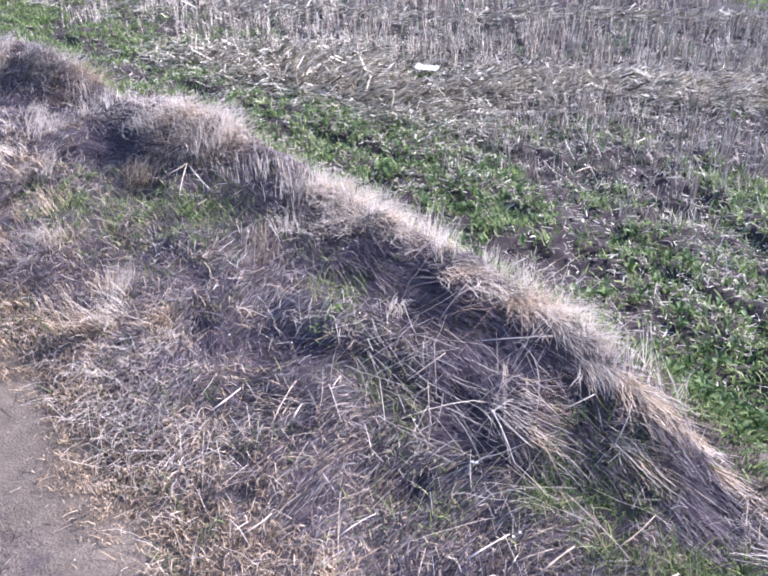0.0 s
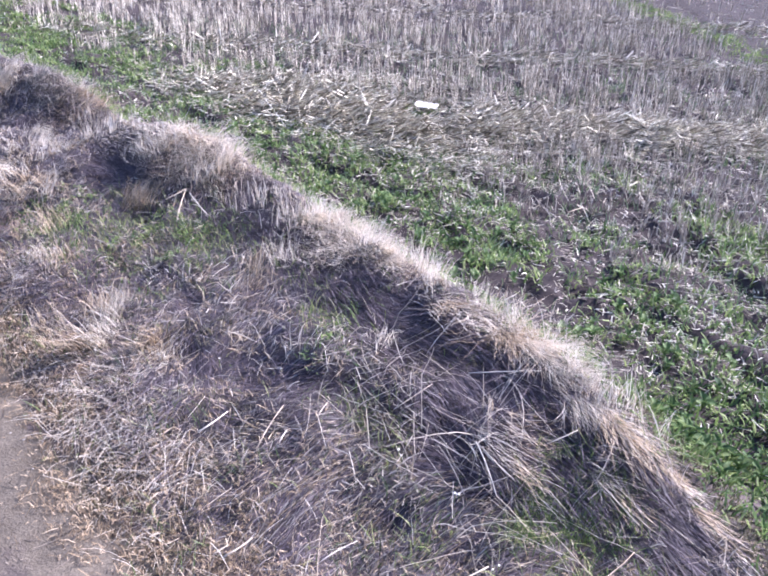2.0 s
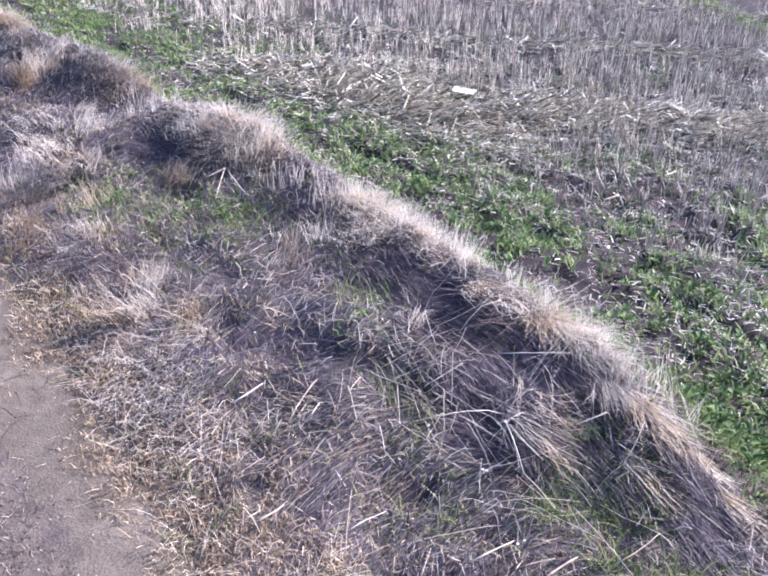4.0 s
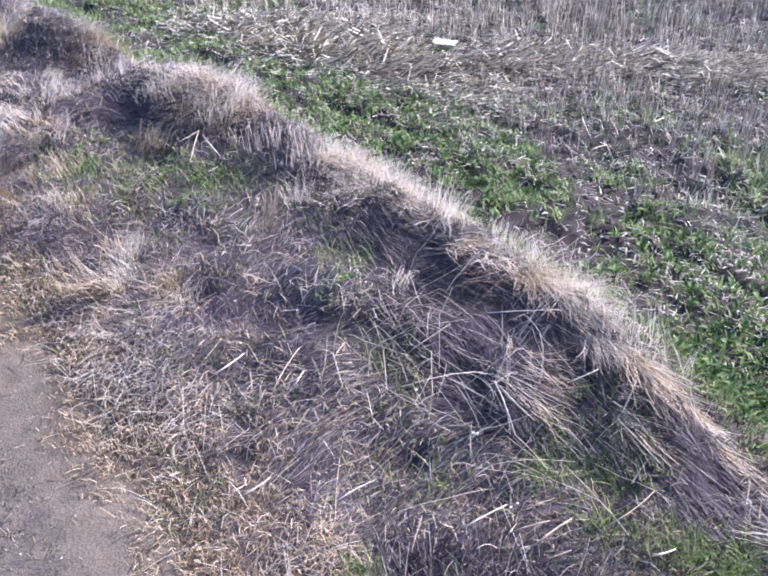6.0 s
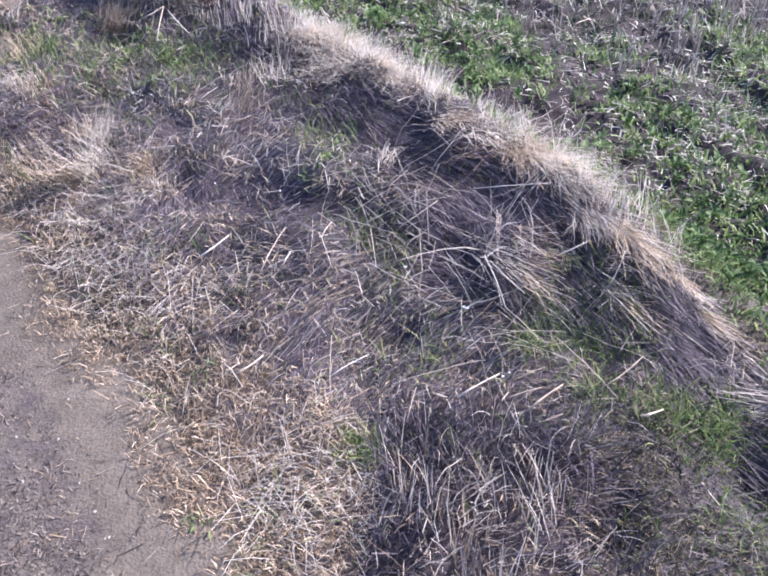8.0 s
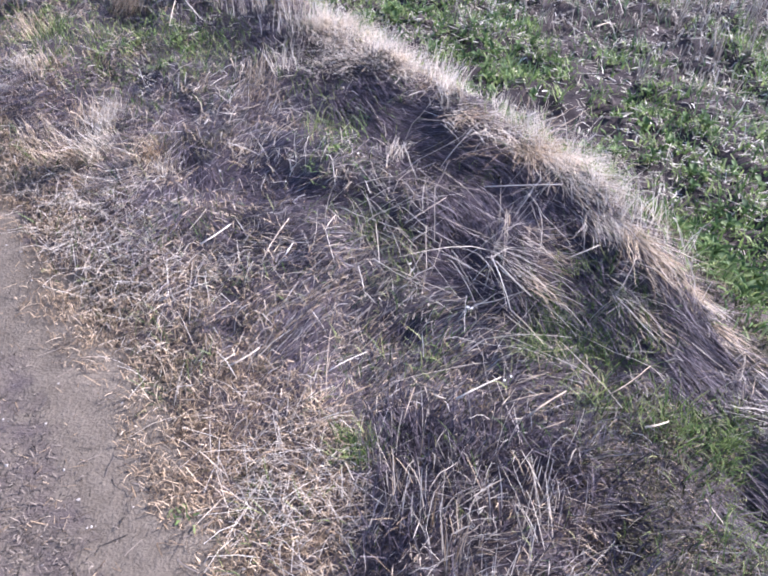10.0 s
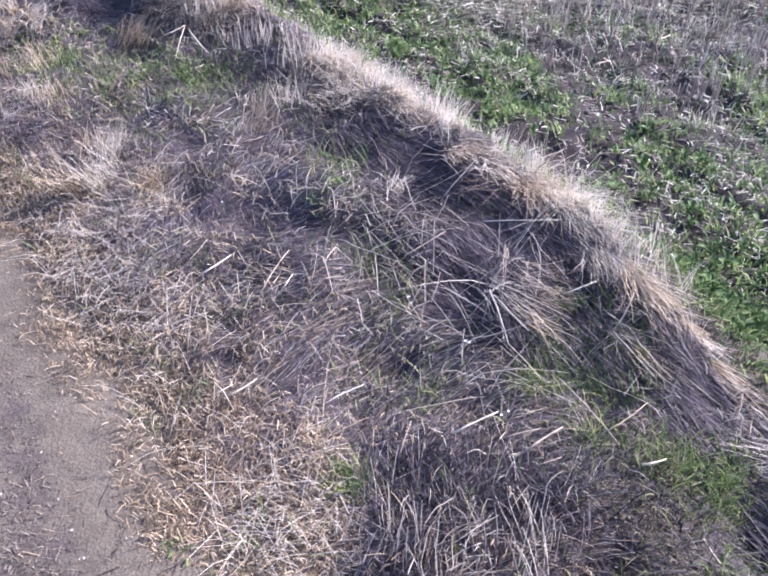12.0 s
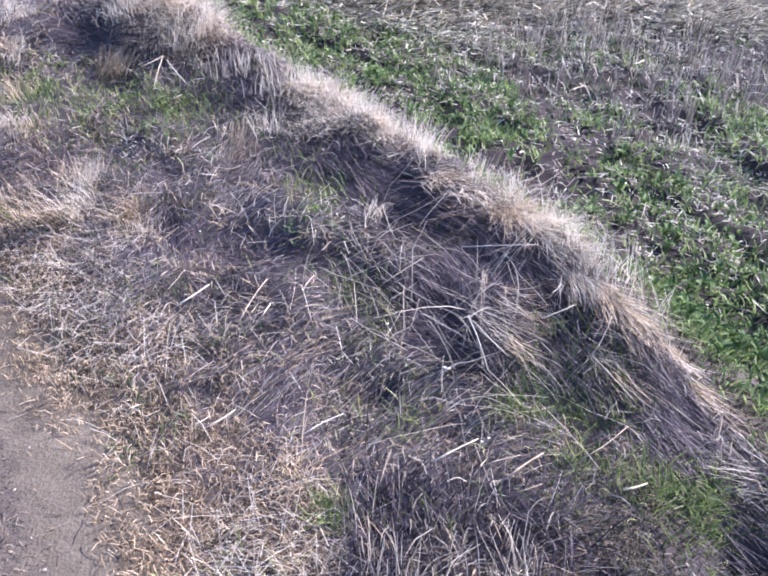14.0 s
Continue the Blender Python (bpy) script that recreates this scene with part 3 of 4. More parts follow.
# rotted twigs and roots on the track
x, y, s = strip(700, -2.6, -1.4, 4.5, -0.6, 1.2, lambda x, y, s: 0.6 * view_wedge(x, y))
v, q = blades(on_ground(x, y, 0.002), rng.uniform(0.03, 0.12, len(x)), rng.uniform(0, 6.28, len(x)), rng.uniform(1.4, 1.57, len(x)),
              rng.uniform(1.5, 1.65, len(x)), rng.uniform(0.002, 0.0045, len(x)), 4, rng.uniform(0.002, 0.006, len(x)), tip=0.5)
thing("twig_litter", quick_mesh("twig_litter", v, q, DARK), "dark rotted twigs and roots on the track", "twigs", kind="stuff")

# short stems that still stand on the lower flank
x, y, s = strip(26000, -1.6, -0.4, 6.5, -0.3, 1.3, lambda x, y, s: view_wedge(x, y) * smooth(-1.65, -1.4, s) * (1 - 0.8 * smooth(-0.9, -0.6, s)) * (0.1 + 0.9 * smooth(0.5, 0.7, fuzz(x, y, 0.12, 0))) * (1 - near_tussock(x, y)))
v, q = blades(on_ground(x, y, -0.004), rng.uniform(0.015, 0.06, len(x)), rng.uniform(0, 6.28, len(x)), rng.uniform(0.0, 0.8, len(x)),
              rng.uniform(0.3, 1.0, len(x)), rng.uniform(0.0014, 0.003, len(x)), 2, tip=0.4, wave=0.05)
thing("upright_dead_sward", quick_mesh("upright_dead_sward", v, q, SCRAP), "short straw-coloured dead sward beside the track", "dry grass", kind="stuff")

# olive moss and short weeds over the low end and in patches on the flank
x, y, s = scatter(300000, -2.0, 1.5, 0.55, 3.6, lambda x, y, s: np.where((s > -1.5) & (s < 0.25), np.maximum(0.9 * (1 - 0.75 * sunk(x, y)) * np.maximum(low_end(x, y), smooth(-0.02, 0.05, s) * smooth(2.6, 2.2, y)) * view_wedge(x, y) + 0.5 * blob(x, y, 0.28, 1.44, 0.14), 0.42 * smooth(0.48, 0.66, fuzz(x, y, 0.24, 5)) * (0.3 + 0.7 * smooth(0.4, 0.6, fuzz(x, y, 0.06, 1))) * (1 - near_tussock(x, y))), 0))
v, q = blades(on_ground(x, y, -0.003), rng.uniform(0.008, 0.035, len(x)), rng.uniform(0, 6.28, len(x)), rng.uniform(0.1, 1.3, len(x)),
              rng.uniform(0.6, 1.7, len(x)), rng.uniform(0.0018, 0.0045, len(x)), 2, tip=0.3)
thing("olive_moss", quick_mesh("olive_moss", v, q, MOSS), "olive moss and short weeds on the low end of the bank", "moss", kind="stuff")

# live grass in the hollows
x, y, s = scatter(230000, -2.2, 1.3, 0.6, 3.9, lambda x, y, s: np.where(s < 0.3, green_patch(x, y) * np.where(y > 2.2, 0.30, 0.9) + 0.035 * (s > -1.55) * smooth(0.4, 0.6, fuzz(x, y, 0.15, 3)), 0))
v, q = blades(on_ground(x, y, -0.004), rng.uniform(0.02, 0.11, len(x)), rng.uniform(0, 6.28, len(x)), rng.uniform(0.0, 0.7, len(x)),
              rng.uniform(0.5, 1.6, len(x)), rng.uniform(0.0018, 0.004, len(x)), 3)
thing("green_grass", quick_mesh("green_grass", v, q, GREEN), "short yellow-green living grass in the hollows of the bank", "grass", kind="stuff")


# ---- tussocks along the crest ----
def tussock(cx, cy, radius, count, long, lean, az, bend, material, label, stalks=0, group="grass tussocks on the bank", th=0.15, wide=(0.0014, 0.0030), wild=0.4, curl=0.4, bunch=45, stray_share=0.12, shag=0.012):
    """Blades in a few wisps that lean each its own way; some tussocks carry tall thin seed stalks, a part of their own."""
    wisp = max(4, count // bunch)
    ang, rad = rng.uniform(0, 6.28, wisp), radius * np.sqrt(rng.rand(wisp))
    w_az, w_bend, w_len = az + rng.normal(0, wild, wisp), bend * rng.uniform(0.65, 1.2, wisp), rng.uniform(0.65, 1.15, wisp)
    k = rng.randint(0, wisp, count)
    x = cx + (rad * np.cos(ang))[k] + rng.normal(0, shag, count)
    y = cy + (rad * np.sin(ang))[k] + rng.normal(0, shag, count)
    z0 = float(height(np.array([cx]), np.array([cy]))[0])
    root = on_ground(x, y, -0.01) - np.array([cx, cy, z0])
    a = w_az[k] + rng.normal(0, 0.16, count)
    stray = rng.rand(count) < stray_share
    a[stray] = rng.uniform(0, 6.28, stray.sum())
    ln = long * w_len[k] * rng.uniform(0.4, 1.1, count)
    v, q = blades(root, ln, a, th + rng.uniform(-0.1, 0.4, count) * lean, w_bend[k] * rng.uniform(0.85, 1.15, count),
                  rng.uniform(wide[0], wide[1], count) * (1 + 0.2 * max(0, cy - 2)), 4, stray=curl)
    # nothing below the ground
    g = height(v[:, 0] + cx, v[:, 1] + cy) - z0 - 0.01
    v[:, 2] = np.maximum(v[:, 2], g)
    ob = thing("grass_tussock", None, label, "grass tussock", group)
    ob.location = (cx, cy, z0)
    tagged(part("grass_blade", quick_mesh("grass_blade", v, q, material), ob), kind="stuff")
    if stalks:
        k = rng.randint(0, count, stalks)
        v, q = blades(root[k], long * rng.uniform(1.0, 1.45, stalks), az + rng.normal(0, 0.9, stalks), np.full(stalks, 0.05),
                      rng.uniform(0.3, 1.2, stalks) * max(0.6, lean), rng.uniform(0.0014, 0.0024, stalks), 5, tip=0.5, wave=0.06)
        tagged(part("seed_stalk", quick_mesh("seed_stalk", v, q, PALE), ob), "thin bleached seed stalks", kind="stuff")
    return ob


def crest_at(p):
    """A place on the crest, the heading down along it and the heading towards the field."""
    px, py = float(np.interp(p, ARC, CX)), float(np.interp(p, ARC, CY))
    ax, ay = float(np.interp(p + 0.12, ARC, CX)) - px, float(np.interp(p + 0.12, ARC, CY)) - py
    along = math.atan2(ay, ax)
    return px, py, along, along + math.pi / 2


def arc_of(y):
    return float(np.interp(-y, -CY, ARC))


# the far crest: mounds of bleached grass
pos = arc_of(9.0)
while pos < arc_of(3.1):
    px, py, along, nrm = crest_at(pos)
    swell = float(fuzz(np.array([pos]), np.array([3.0]), 0.45, 2)[0])
    mound = float(np.clip(np.exp(-((py - 4.12) / 0.33) ** 2) + np.exp(-((py - 5.3) / 0.35) ** 2) + smooth(3.5, 3.2, np.array([py]))[0] + smooth(6.0, 6.5, np.array([py]))[0], 0, 1))
    size = (0.25 + 1.1 * swell) * (0.35 + 0.75 * mound)
    for across in (-0.10, 0.04):
        shift = across + rng.uniform(-0.05, 0.05) + 0.16 * (float(fuzz(np.array([pos]), np.array([9.0]), 0.6, 4)[0]) - 0.5)
        tussock(px + shift * math.cos(nrm), py + shift * math.sin(nrm), 0.09 + 0.06 * size, int((330 + 190 * mound) * size), (0.10 * (0.55 + 0.8 * swell) + 0.06) * (0.6 + 0.5 * mound), 1.0, along + rng.uniform(-1.6, 1.0),
                1.55 + rng.uniform(-0.25, 0.2), (PALE, PALE, PALE, SCRAP)[int(rng.randint(4))] if py < 4.8 else (PALE, PALE, SCRAP, GREY)[int(rng.randint(4))], "bleached pale dry grass tussock on the bank's crest", 6 if rng.rand() < 0.7 else 0, th=0.95, wild=0.8, shag=0.04, bunch=8)
    if py < 5.0 and rng.rand() < 0.8:
        # broken stems that stand along the crest's foot
        off = -rng.uniform(0.06, 0.2)
        tussock(px + off * math.cos(nrm), py + off * math.sin(nrm), 0.10, 34, float(rng.uniform(0.09, 0.16)), 0.8, rng.uniform(0, 6.28), 0.5, PALE,
                "upright bleached grass stems at the foot of the crest", 0, th=0.0, wide=(0.0018, 0.0036), wild=1.5, bunch=2)
    pos += 0.13 + 0.04 * max(0, py - 3)

# the near crest: long grass that streams down along the ridge
pos = arc_of(3.45)
while pos < arc_of(1.45):
    px, py, along, nrm = crest_at(pos)
    full = float(smooth(1.70, 2.12, np.array([py]))[0])
    puff = max(0.12, -0.6 + 2.8 * float(fuzz(np.array([pos]), np.array([5.0]), 0.14, 1)[0]))
    comb = float(smooth(2.3, 2.8, np.array([py]))[0])
    broad = float(smooth(2.15, 2.5, np.array([py]))[0])
    shift = rng.normal(-0.018 + 0.06 * float(smooth(1.98, 1.72, np.array([py]))[0]), 0.008 + 0.03 * full + 0.025 * broad)
    aged = PALE if rng.rand() < 0.64 + 0.14 * full else (SCRAP, SCRAP, TAN, GREY)[int(rng.randint(4))]
    tussock(px + shift * math.cos(nrm), py + shift * math.sin(nrm), 0.008 + 0.016 * full, int((46 + 94 * full) * (1 + 0.5 * broad) * puff), (0.19 + 0.09 * full) * (1 - 0.4 * comb) * rng.uniform(0.55, 1.25), 1.0, along + rng.normal(-0.04, 0.08 + 0.10 * full + 0.25 * comb),
            1.62 - 0.12 * comb, aged, "long bleached dry grass streaming along the bank's crest", 1 if rng.rand() < 0.15 else 0, th=1.2 - 0.3 * comb, wide=(0.0014, 0.0034), wild=0.07 + 0.22 * full + 0.2 * broad, curl=0.12 + 0.38 * full, bunch=4, stray_share=0.08 * full + 0.12 * broad, shag=0.006 + 0.006 * full)
    if rng.rand() < 0.9 * full:
        # fine stems that stand out over the field
        off = rng.uniform(-0.03, 0.05 + 0.06 * float(smooth(2.1, 2.5, np.array([py]))[0]))
        tussock(px + off * math.cos(nrm), py + off * math.sin(nrm), 0.05, int(rng.randint(24, 60)), float(rng.uniform(0.09, 0.20)), 0.9, nrm + rng.normal(-0.2, 1.3), 0.75, PALE,
                "fine upright bleached stems on the field's side of the crest", 1 if rng.rand() < 0.5 else 0, th=0.1, wide=(0.0013, 0.003), wild=1.0, bunch=1, curl=0.25)
    pos += 0.054

# the far flank, rough with half-flattened tussocks
for i in range(30):
    p = float(rng.uniform(arc_of(8.0), arc_of(4.0)))
    off = -float(rng.uniform(0.1, 1.35))
    px, py = float(np.interp(p, ARC, CX)) + 0.72 * off, float(np.interp(p, ARC, CY)) + 0.69 * off
    tussock(px, py, 0.12, 300, float(rng.uniform(0.14, 0.26)), 0.9, float(rng.uniform(-2.6, 0.4)), float(rng.uniform(1.2, 1.8)), (PALE, SCRAP, PALE, GREY)[i % 4], "rough half-flattened dry grass tussock", wild=0.6, shag=0.03)

# loose tufts on the flank: place, spread, blades, length, heading, bend, material
TUFT = "straw-coloured tuft of dead grass on the bank's flank"
for tx, ty, r, n, ln, a, bend, mat in (
        (-1.27, 2.78, 0.05, 190, 0.17, 1.2, 0.6, PALE), (-1.34, 2.80, 0.05, 110, 0.16, 2.2, 0.8, SCRAP), (-1.58, 2.78, 0.08, 70, 0.13, 2.2, 1.0, SCRAP), (-1.50, 2.66, 0.08, 80, 0.14, 2.9, 1.1, TAN),
        (-1.24, 2.66, 0.06, 260, 0.24, -2.2, 1.25, PALE), (-1.34, 2.60, 0.06, 200, 0.22, -2.4, 1.3, SCRAP), (-1.02, 2.56, 0.06, 220, 0.22, -1.3, 1.2, SCRAP), (-0.92, 2.50, 0.04, 120, 0.18, -1.1, 1.0, PALE),
        (-0.02, 2.43, 0.04, 130, 0.17, -1.3, 1.0, PALE), (-0.50, 3.05, 0.05, 80, 0.16, 1.9, 0.7, PALE), (-0.66, 3.02, 0.04, 70, 0.14, 1.2, 0.6, SCRAP), (-0.62, 2.9, 0.06, 90, 0.2, 0.2, 1.4, SCRAP),
        (-1.62, 3.15, 0.08, 90, 0.14, 2.2, 1.1, TAN), (-1.05, 3.9, 0.10, 320, 0.24, -0.6, 0.7, PALE), (-1.9, 3.6, 0.14, 160, 0.18, 2.4, 1.2, TAN), (-2.2, 4.4, 0.14, 240, 0.22, -0.4, 1.3, PALE), (-2.5, 3.9, 0.16, 240, 0.2, 2.0, 1.3, PALE), (-2.35, 4.15, 0.14, 260, 0.22, -2.4, 1.4, PALE), (-2.15, 3.98, 0.12, 160, 0.18, -2.2, 1.3, SCRAP), (-2.6, 4.5, 0.14, 240, 0.2, -2.0, 1.4, PALE)):
    tussock(tx, ty, 1.2 * r, int(0.7 * n), ln, 0.9, a, bend * 1.1, mat, TUFT, 0, th=0.2, wild=0.55, bunch=4, wide=(0.0014, 0.0032), shag=0.018)
# the long tuft that has fallen down the bank below the crest, and the bundle beside it
for tx, ty, r, n, ln, a, bend, mat in (
        (0.16, 2.01, 0.04, 9, 0.32, -1.15, 1.55, PALE), (0.31, 1.98, 0.04, 22, 0.36, -1.05, 1.5, PALE), (0.36, 1.90, 0.04, 22, 0.34, -1.05, 1.5, PALE), (0.41, 2.00, 0.05, 30, 0.32, -1.2, 1.45, PALE), (0.44, 1.86, 0.04, 30, 0.28, -1.1, 1.45, SCRAP), (0.46, 1.76, 0.03, 16, 0.22, -1.0, 1.5, PALE), (0.30, 2.02, 0.08, 12, 0.26, 0.3, 1.3, PALE),
        (0.47, 2.02, 0.05, 34, 0.24, -1.25, 1.0, SCRAP), (0.50, 1.93, 0.04, 34, 0.22, -1.3, 1.0, SCRAP),
        (0.68, 1.86, 0.02, 20, 0.24, -1.06, 1.55, PALE), (0.70, 1.80, 0.015, 40, 0.24, -1.06, 1.55, PALE), (0.74, 1.74, 0.015, 50, 0.20, -1.06, 1.55, SCRAP), (0.78, 1.66, 0.015, 30, 0.14, -1.1, 1.5, SCRAP),
        (0.93, 1.70, 0.03, 12, 0.20, 1.95, 0.95, PALE), (0.92, 1.88, 0.05, 18, 0.22, 1.9, 0.8, PALE), (0.84, 2.02, 0.05, 16, 0.20, 1.9, 0.7, PALE)):
    tussock(tx, ty, r, n, ln, 1.0, a, bend, mat, "long bleached grass tuft lying down the bank", 0, th=0.85 if tx < 0.8 else 0.3, wide=(0.0015, 0.0034), wild=0.16 if tx < 0.8 else 0.7, bunch=3 if tx < 0.8 else 1, curl=0.12 if tx < 0.8 else 0.2)
# pale strands laid flat at the low end of the crest
for i in range(6):
    tussock(float(rng.uniform(1.02, 1.2)), float(rng.uniform(1.31, 1.42)), 0.04, 16, float(rng.uniform(0.12, 0.22)), 0.3, math.pi + float(rng.normal(0, 0.12)), 1.58, (PALE, GREY, GREY)[i % 3],
            "pale grass strands laid flat at the low end of the bank", 0, th=1.35, wide=(0.0013, 0.0028), wild=0.12, curl=0.15, bunch=5)
# the rank near tussock: shade-coloured dark blades underneath, pale broken ones on top
for i in range(110):
    tx, ty = float(rng.uniform(-0.06, 0.54)), float(rng.uniform(0.70, 1.40))
    if float(near_tussock(np.array([tx]), np.array([ty]))[0]) < 0.35:
        continue
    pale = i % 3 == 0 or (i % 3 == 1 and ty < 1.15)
    tussock(tx, ty, 0.08, 17 if pale else 54, float(rng.uniform(0.13, 0.21)) * (1.0 if pale else 0.75), 0.5, (-1.2 if rng.rand() < 0.65 else 1.7) + 0.6 * (tx - 0.2) + float(rng.normal(0, 0.3)), float(rng.uniform(0.6, 1.1)), (PALE, SCRAP, PALE, SCRAP, TAN)[i % 5] if pale else (SHADE_DARK, SHADE_BLACK, SHADE_DARK, SHADE_BLACK, GREY)[i % 5],
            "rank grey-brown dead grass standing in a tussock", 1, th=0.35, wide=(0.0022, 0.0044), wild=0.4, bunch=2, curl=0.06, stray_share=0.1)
# long single strands that have slid off the crest
x, y, s = scatter(950, -0.3, 0.72, 1.5, 2.5, lambda x, y, s: smooth(-0.75, -0.6, s) * (1 - 0.6 * smooth(2.25, 2.4, y)) * (1 - 0.35 * under_crest(x, y, s)) * (1 - smooth(-0.14, -0.06, s)) * 0.5 * smooth(0.4, 0.6, fuzz(x, y, 0.15, 0)))
n = len(x)
v, q = blades(on_ground(x, y, 0.0), rng.uniform(0.12, 0.36, n), np.where(rng.rand(n) < 0.6, -1.05, 0.3) + rng.normal(0, 0.45, n), rng.uniform(1.2, 1.5, n), rng.uniform(1.5, 1.7, n), rng.uniform(0.0014, 0.0032, n), 6,
              rng.uniform(0.01, 0.05, n), tip=0.4, stray=0.15, wave=0.05)
thing("loose_strands", quick_mesh("loose_strands", v, q, PALE), "long pale curved grass strands lying loose below the crest", "dry grass", kind="stuff")


# ---- single stalks that lie loose ----
def stalk(a, b, width, label="pale dry stalk lying loose on the grass", group="loose stalks"):
    """A bent hollow stalk with a thickened joint, from a to b."""
    a, b = Vector(a), Vector(b)
    bm = bmesh.new()
    d = (b - a)
    u = d.normalized().cross(Vector((0, 0, 1))).normalized()
    w = u.cross(d.normalized())
    bow = rng.uniform(-0.04, 0.04) * d.length
    rings = []
    for t, k in ((0, 1.0), (0.30, 0.95), (0.34, 1.35), (0.38, 0.95), (0.7, 0.85), (1, 0.7)):
        c = d * t + u * bow * math.sin(math.pi * t)
        rings.append([bm.verts.new(c + (u * math.cos(i * 1.2566) + w * math.sin(i * 1.2566)) * width * 0.38 * k) for i in range(5)])
    for r0, r1 in zip(rings, rings[1:]):
        for i in range(5):
            bm.faces.new((r0[i], r0[(i + 1) % 5], r1[(i + 1) % 5], r1[i]))
    bm.faces.new(rings[0][::-1])
    bm.faces.new(rings[-1])
    for f in bm.faces:
        f.smooth = True
    ob = thing("straw_stalk", bm_mesh("straw_stalk", bm, STICK), label, "straw", group)
    ob.location = a
    return ob


stalk((-0.671, 1.963, 0.123), (-0.585, 2.069, 0.134), 0.008)
stalk((-0.485, 1.48, 0.058), (-0.41, 1.555, 0.059), 0.007)
stalk((-0.517, 1.486, 0.06), (-0.48, 1.526, 0.058), 0.005)
stalk((0.181, 1.356, 0.1), (0.314, 1.436, 0.111), 0.007)
stalk((0.378, 1.3, 0.108), (0.491, 1.38, 0.127), 0.008)
stalk((0.316, 1.343, 0.105), (0.43, 1.379, 0.116), 0.004)
stalk((0.68, 1.248, 0.149), (0.752, 1.276, 0.144), 0.008)
stalk((-0.193, 1.462, 0.069), (-0.081, 1.557, 0.06), 0.004)
stalk((-0.189, 1.367, 0.066), (-0.197, 1.627, 0.082), 0.003)
stalk((-0.445, 1.873, 0.139), (-0.377, 2.059, 0.179), 0.005)
stalk((-0.37, 1.897, 0.149), (-0.35, 1.949, 0.16), 0.006)
stalk((-0.244, 1.984, 0.198), (-0.214, 2.058, 0.203), 0.005)
stalk((-0.244, 1.984, 0.198), (-0.204, 1.872, 0.15), 0.003)
stalk((0.296, 2.147, 0.29), (0.547, 2.111, 0.338), 0.004)
stalk((0.025, 2.013, 0.218), (0.162, 2.108, 0.264), 0.004)
stalk((-0.765, 1.74, 0.061), (-0.609, 1.79, 0.107), 0.004)
stalk((0.688, 1.73, 0.188), (0.759, 1.838, 0.261), 0.005)
stalk((0.688, 1.73, 0.188), (0.784, 1.565, 0.165), 0.004)
stalk((0.647, 1.887, 0.26), (0.539, 1.843, 0.234), 0.004)
stalk((0.304, 1.859, 0.219), (0.361, 1.684, 0.147), 0.005)
stalk((0.36, 1.677, 0.153), (0.446, 1.542, 0.145), 0.004)
stalk((0.318, 1.84, 0.214), (0.427, 1.729, 0.168), 0.005)
stalk((-1.131, 3.705, 0.318), (-1.217, 3.609, 0.295), 0.006)
stalk((-1.131, 3.705, 0.318), (-1.107, 3.399, 0.269), 0.006)
stalk((-1.102, 3.663, 0.313), (-0.961, 3.455, 0.284), 0.006)
stalk((-1.158, 2.561, 0.118), (-1.045, 2.47, 0.145), 0.006)
stalk((0.591, 1.349, 0.148), (0.745, 1.469, 0.155), 0.004)
stalk((1.559, 4.558, 0.086), (1.683, 4.725, 0.057), 0.009)
stalk((1.085, 4.12, 0.076), (1.197, 4.238, 0.059), 0.009)
stalk((1.116, 4.598, 0.1), (1.124, 4.305, 0.071), 0.006)
stalk((1.227, 4.596, 0.086), (1.213, 4.388, 0.086), 0.006)
stalk((1.077, 5.186, 0.077), (1.554, 5.059, 0.112), 0.008)
stalk((0.383, 5.705, 0.087), (0.786, 6.157, 0.052), 0.007)
stalk((0.12, 1.375, 0.091), (0.154, 1.366, 0.087), 0.005)
stalk((0.036, 1.307, 0.059), (0.065, 1.41, 0.08), 0.004)
stalk((0.404, 1.255, 0.111), (0.473, 1.278, 0.122), 0.004)
stalk((-1.026, 2.619, 0.149), (-0.88, 2.615, 0.171), 0.003)


# ---- the stubble field ----
def swath(x, y):
    """Bands of lying straw left across the field."""
    band = np.exp(-((y + 0.12 * x - 6.15 + 0.3 * (fuzz(x, y, 1.2, 2) - 0.5)) / 0.42) ** 2) + np.exp(-((y + 0.10 * x - 8.6 + 0.5 * (fuzz(x, y, 1.5, 1) - 0.5)) / 0.30) ** 2)
    band = band + 0.8 * np.exp(-((y + 0.10 * x - 11.2) / 0.35) ** 2)
    band = np.clip(band + 0.9 * blob(x, y, 0.1, 5.6, 0.8) + 0.8 * blob(x, y, -1.2, 6.6, 1.2), 0, 1) * smooth(1.0, 1.7, from_crest(x, y))
    return np.clip(band - 1.2 * blob(x, y, 0.285, 6.22, 0.22), 0, 1)


def stub_chance(x, y, s):
    c = smooth(1.2, 2.2, s + 1.2 * (fuzz(x, y, 0.8, 0) - 0.5)) * (1 - 0.85 * swath(x, y)) * (1 - 1.3 * blob(x, y, 0.285, 6.2, 0.2)).clip(0) * (0.35 + 0.65 * smooth(0.3, 0.6, fuzz(x, y, 0.5, 5)))
    c = c * (1 - 0.88 * smooth(3.9, 4.15, x + 0.16 * (y - 9.2)) * smooth(7.6, 8.4, y))
    return np.where(view_wedge(x, y, 1.2), c / (1 + np.maximum(0, y - 9) * 0.12), 0)


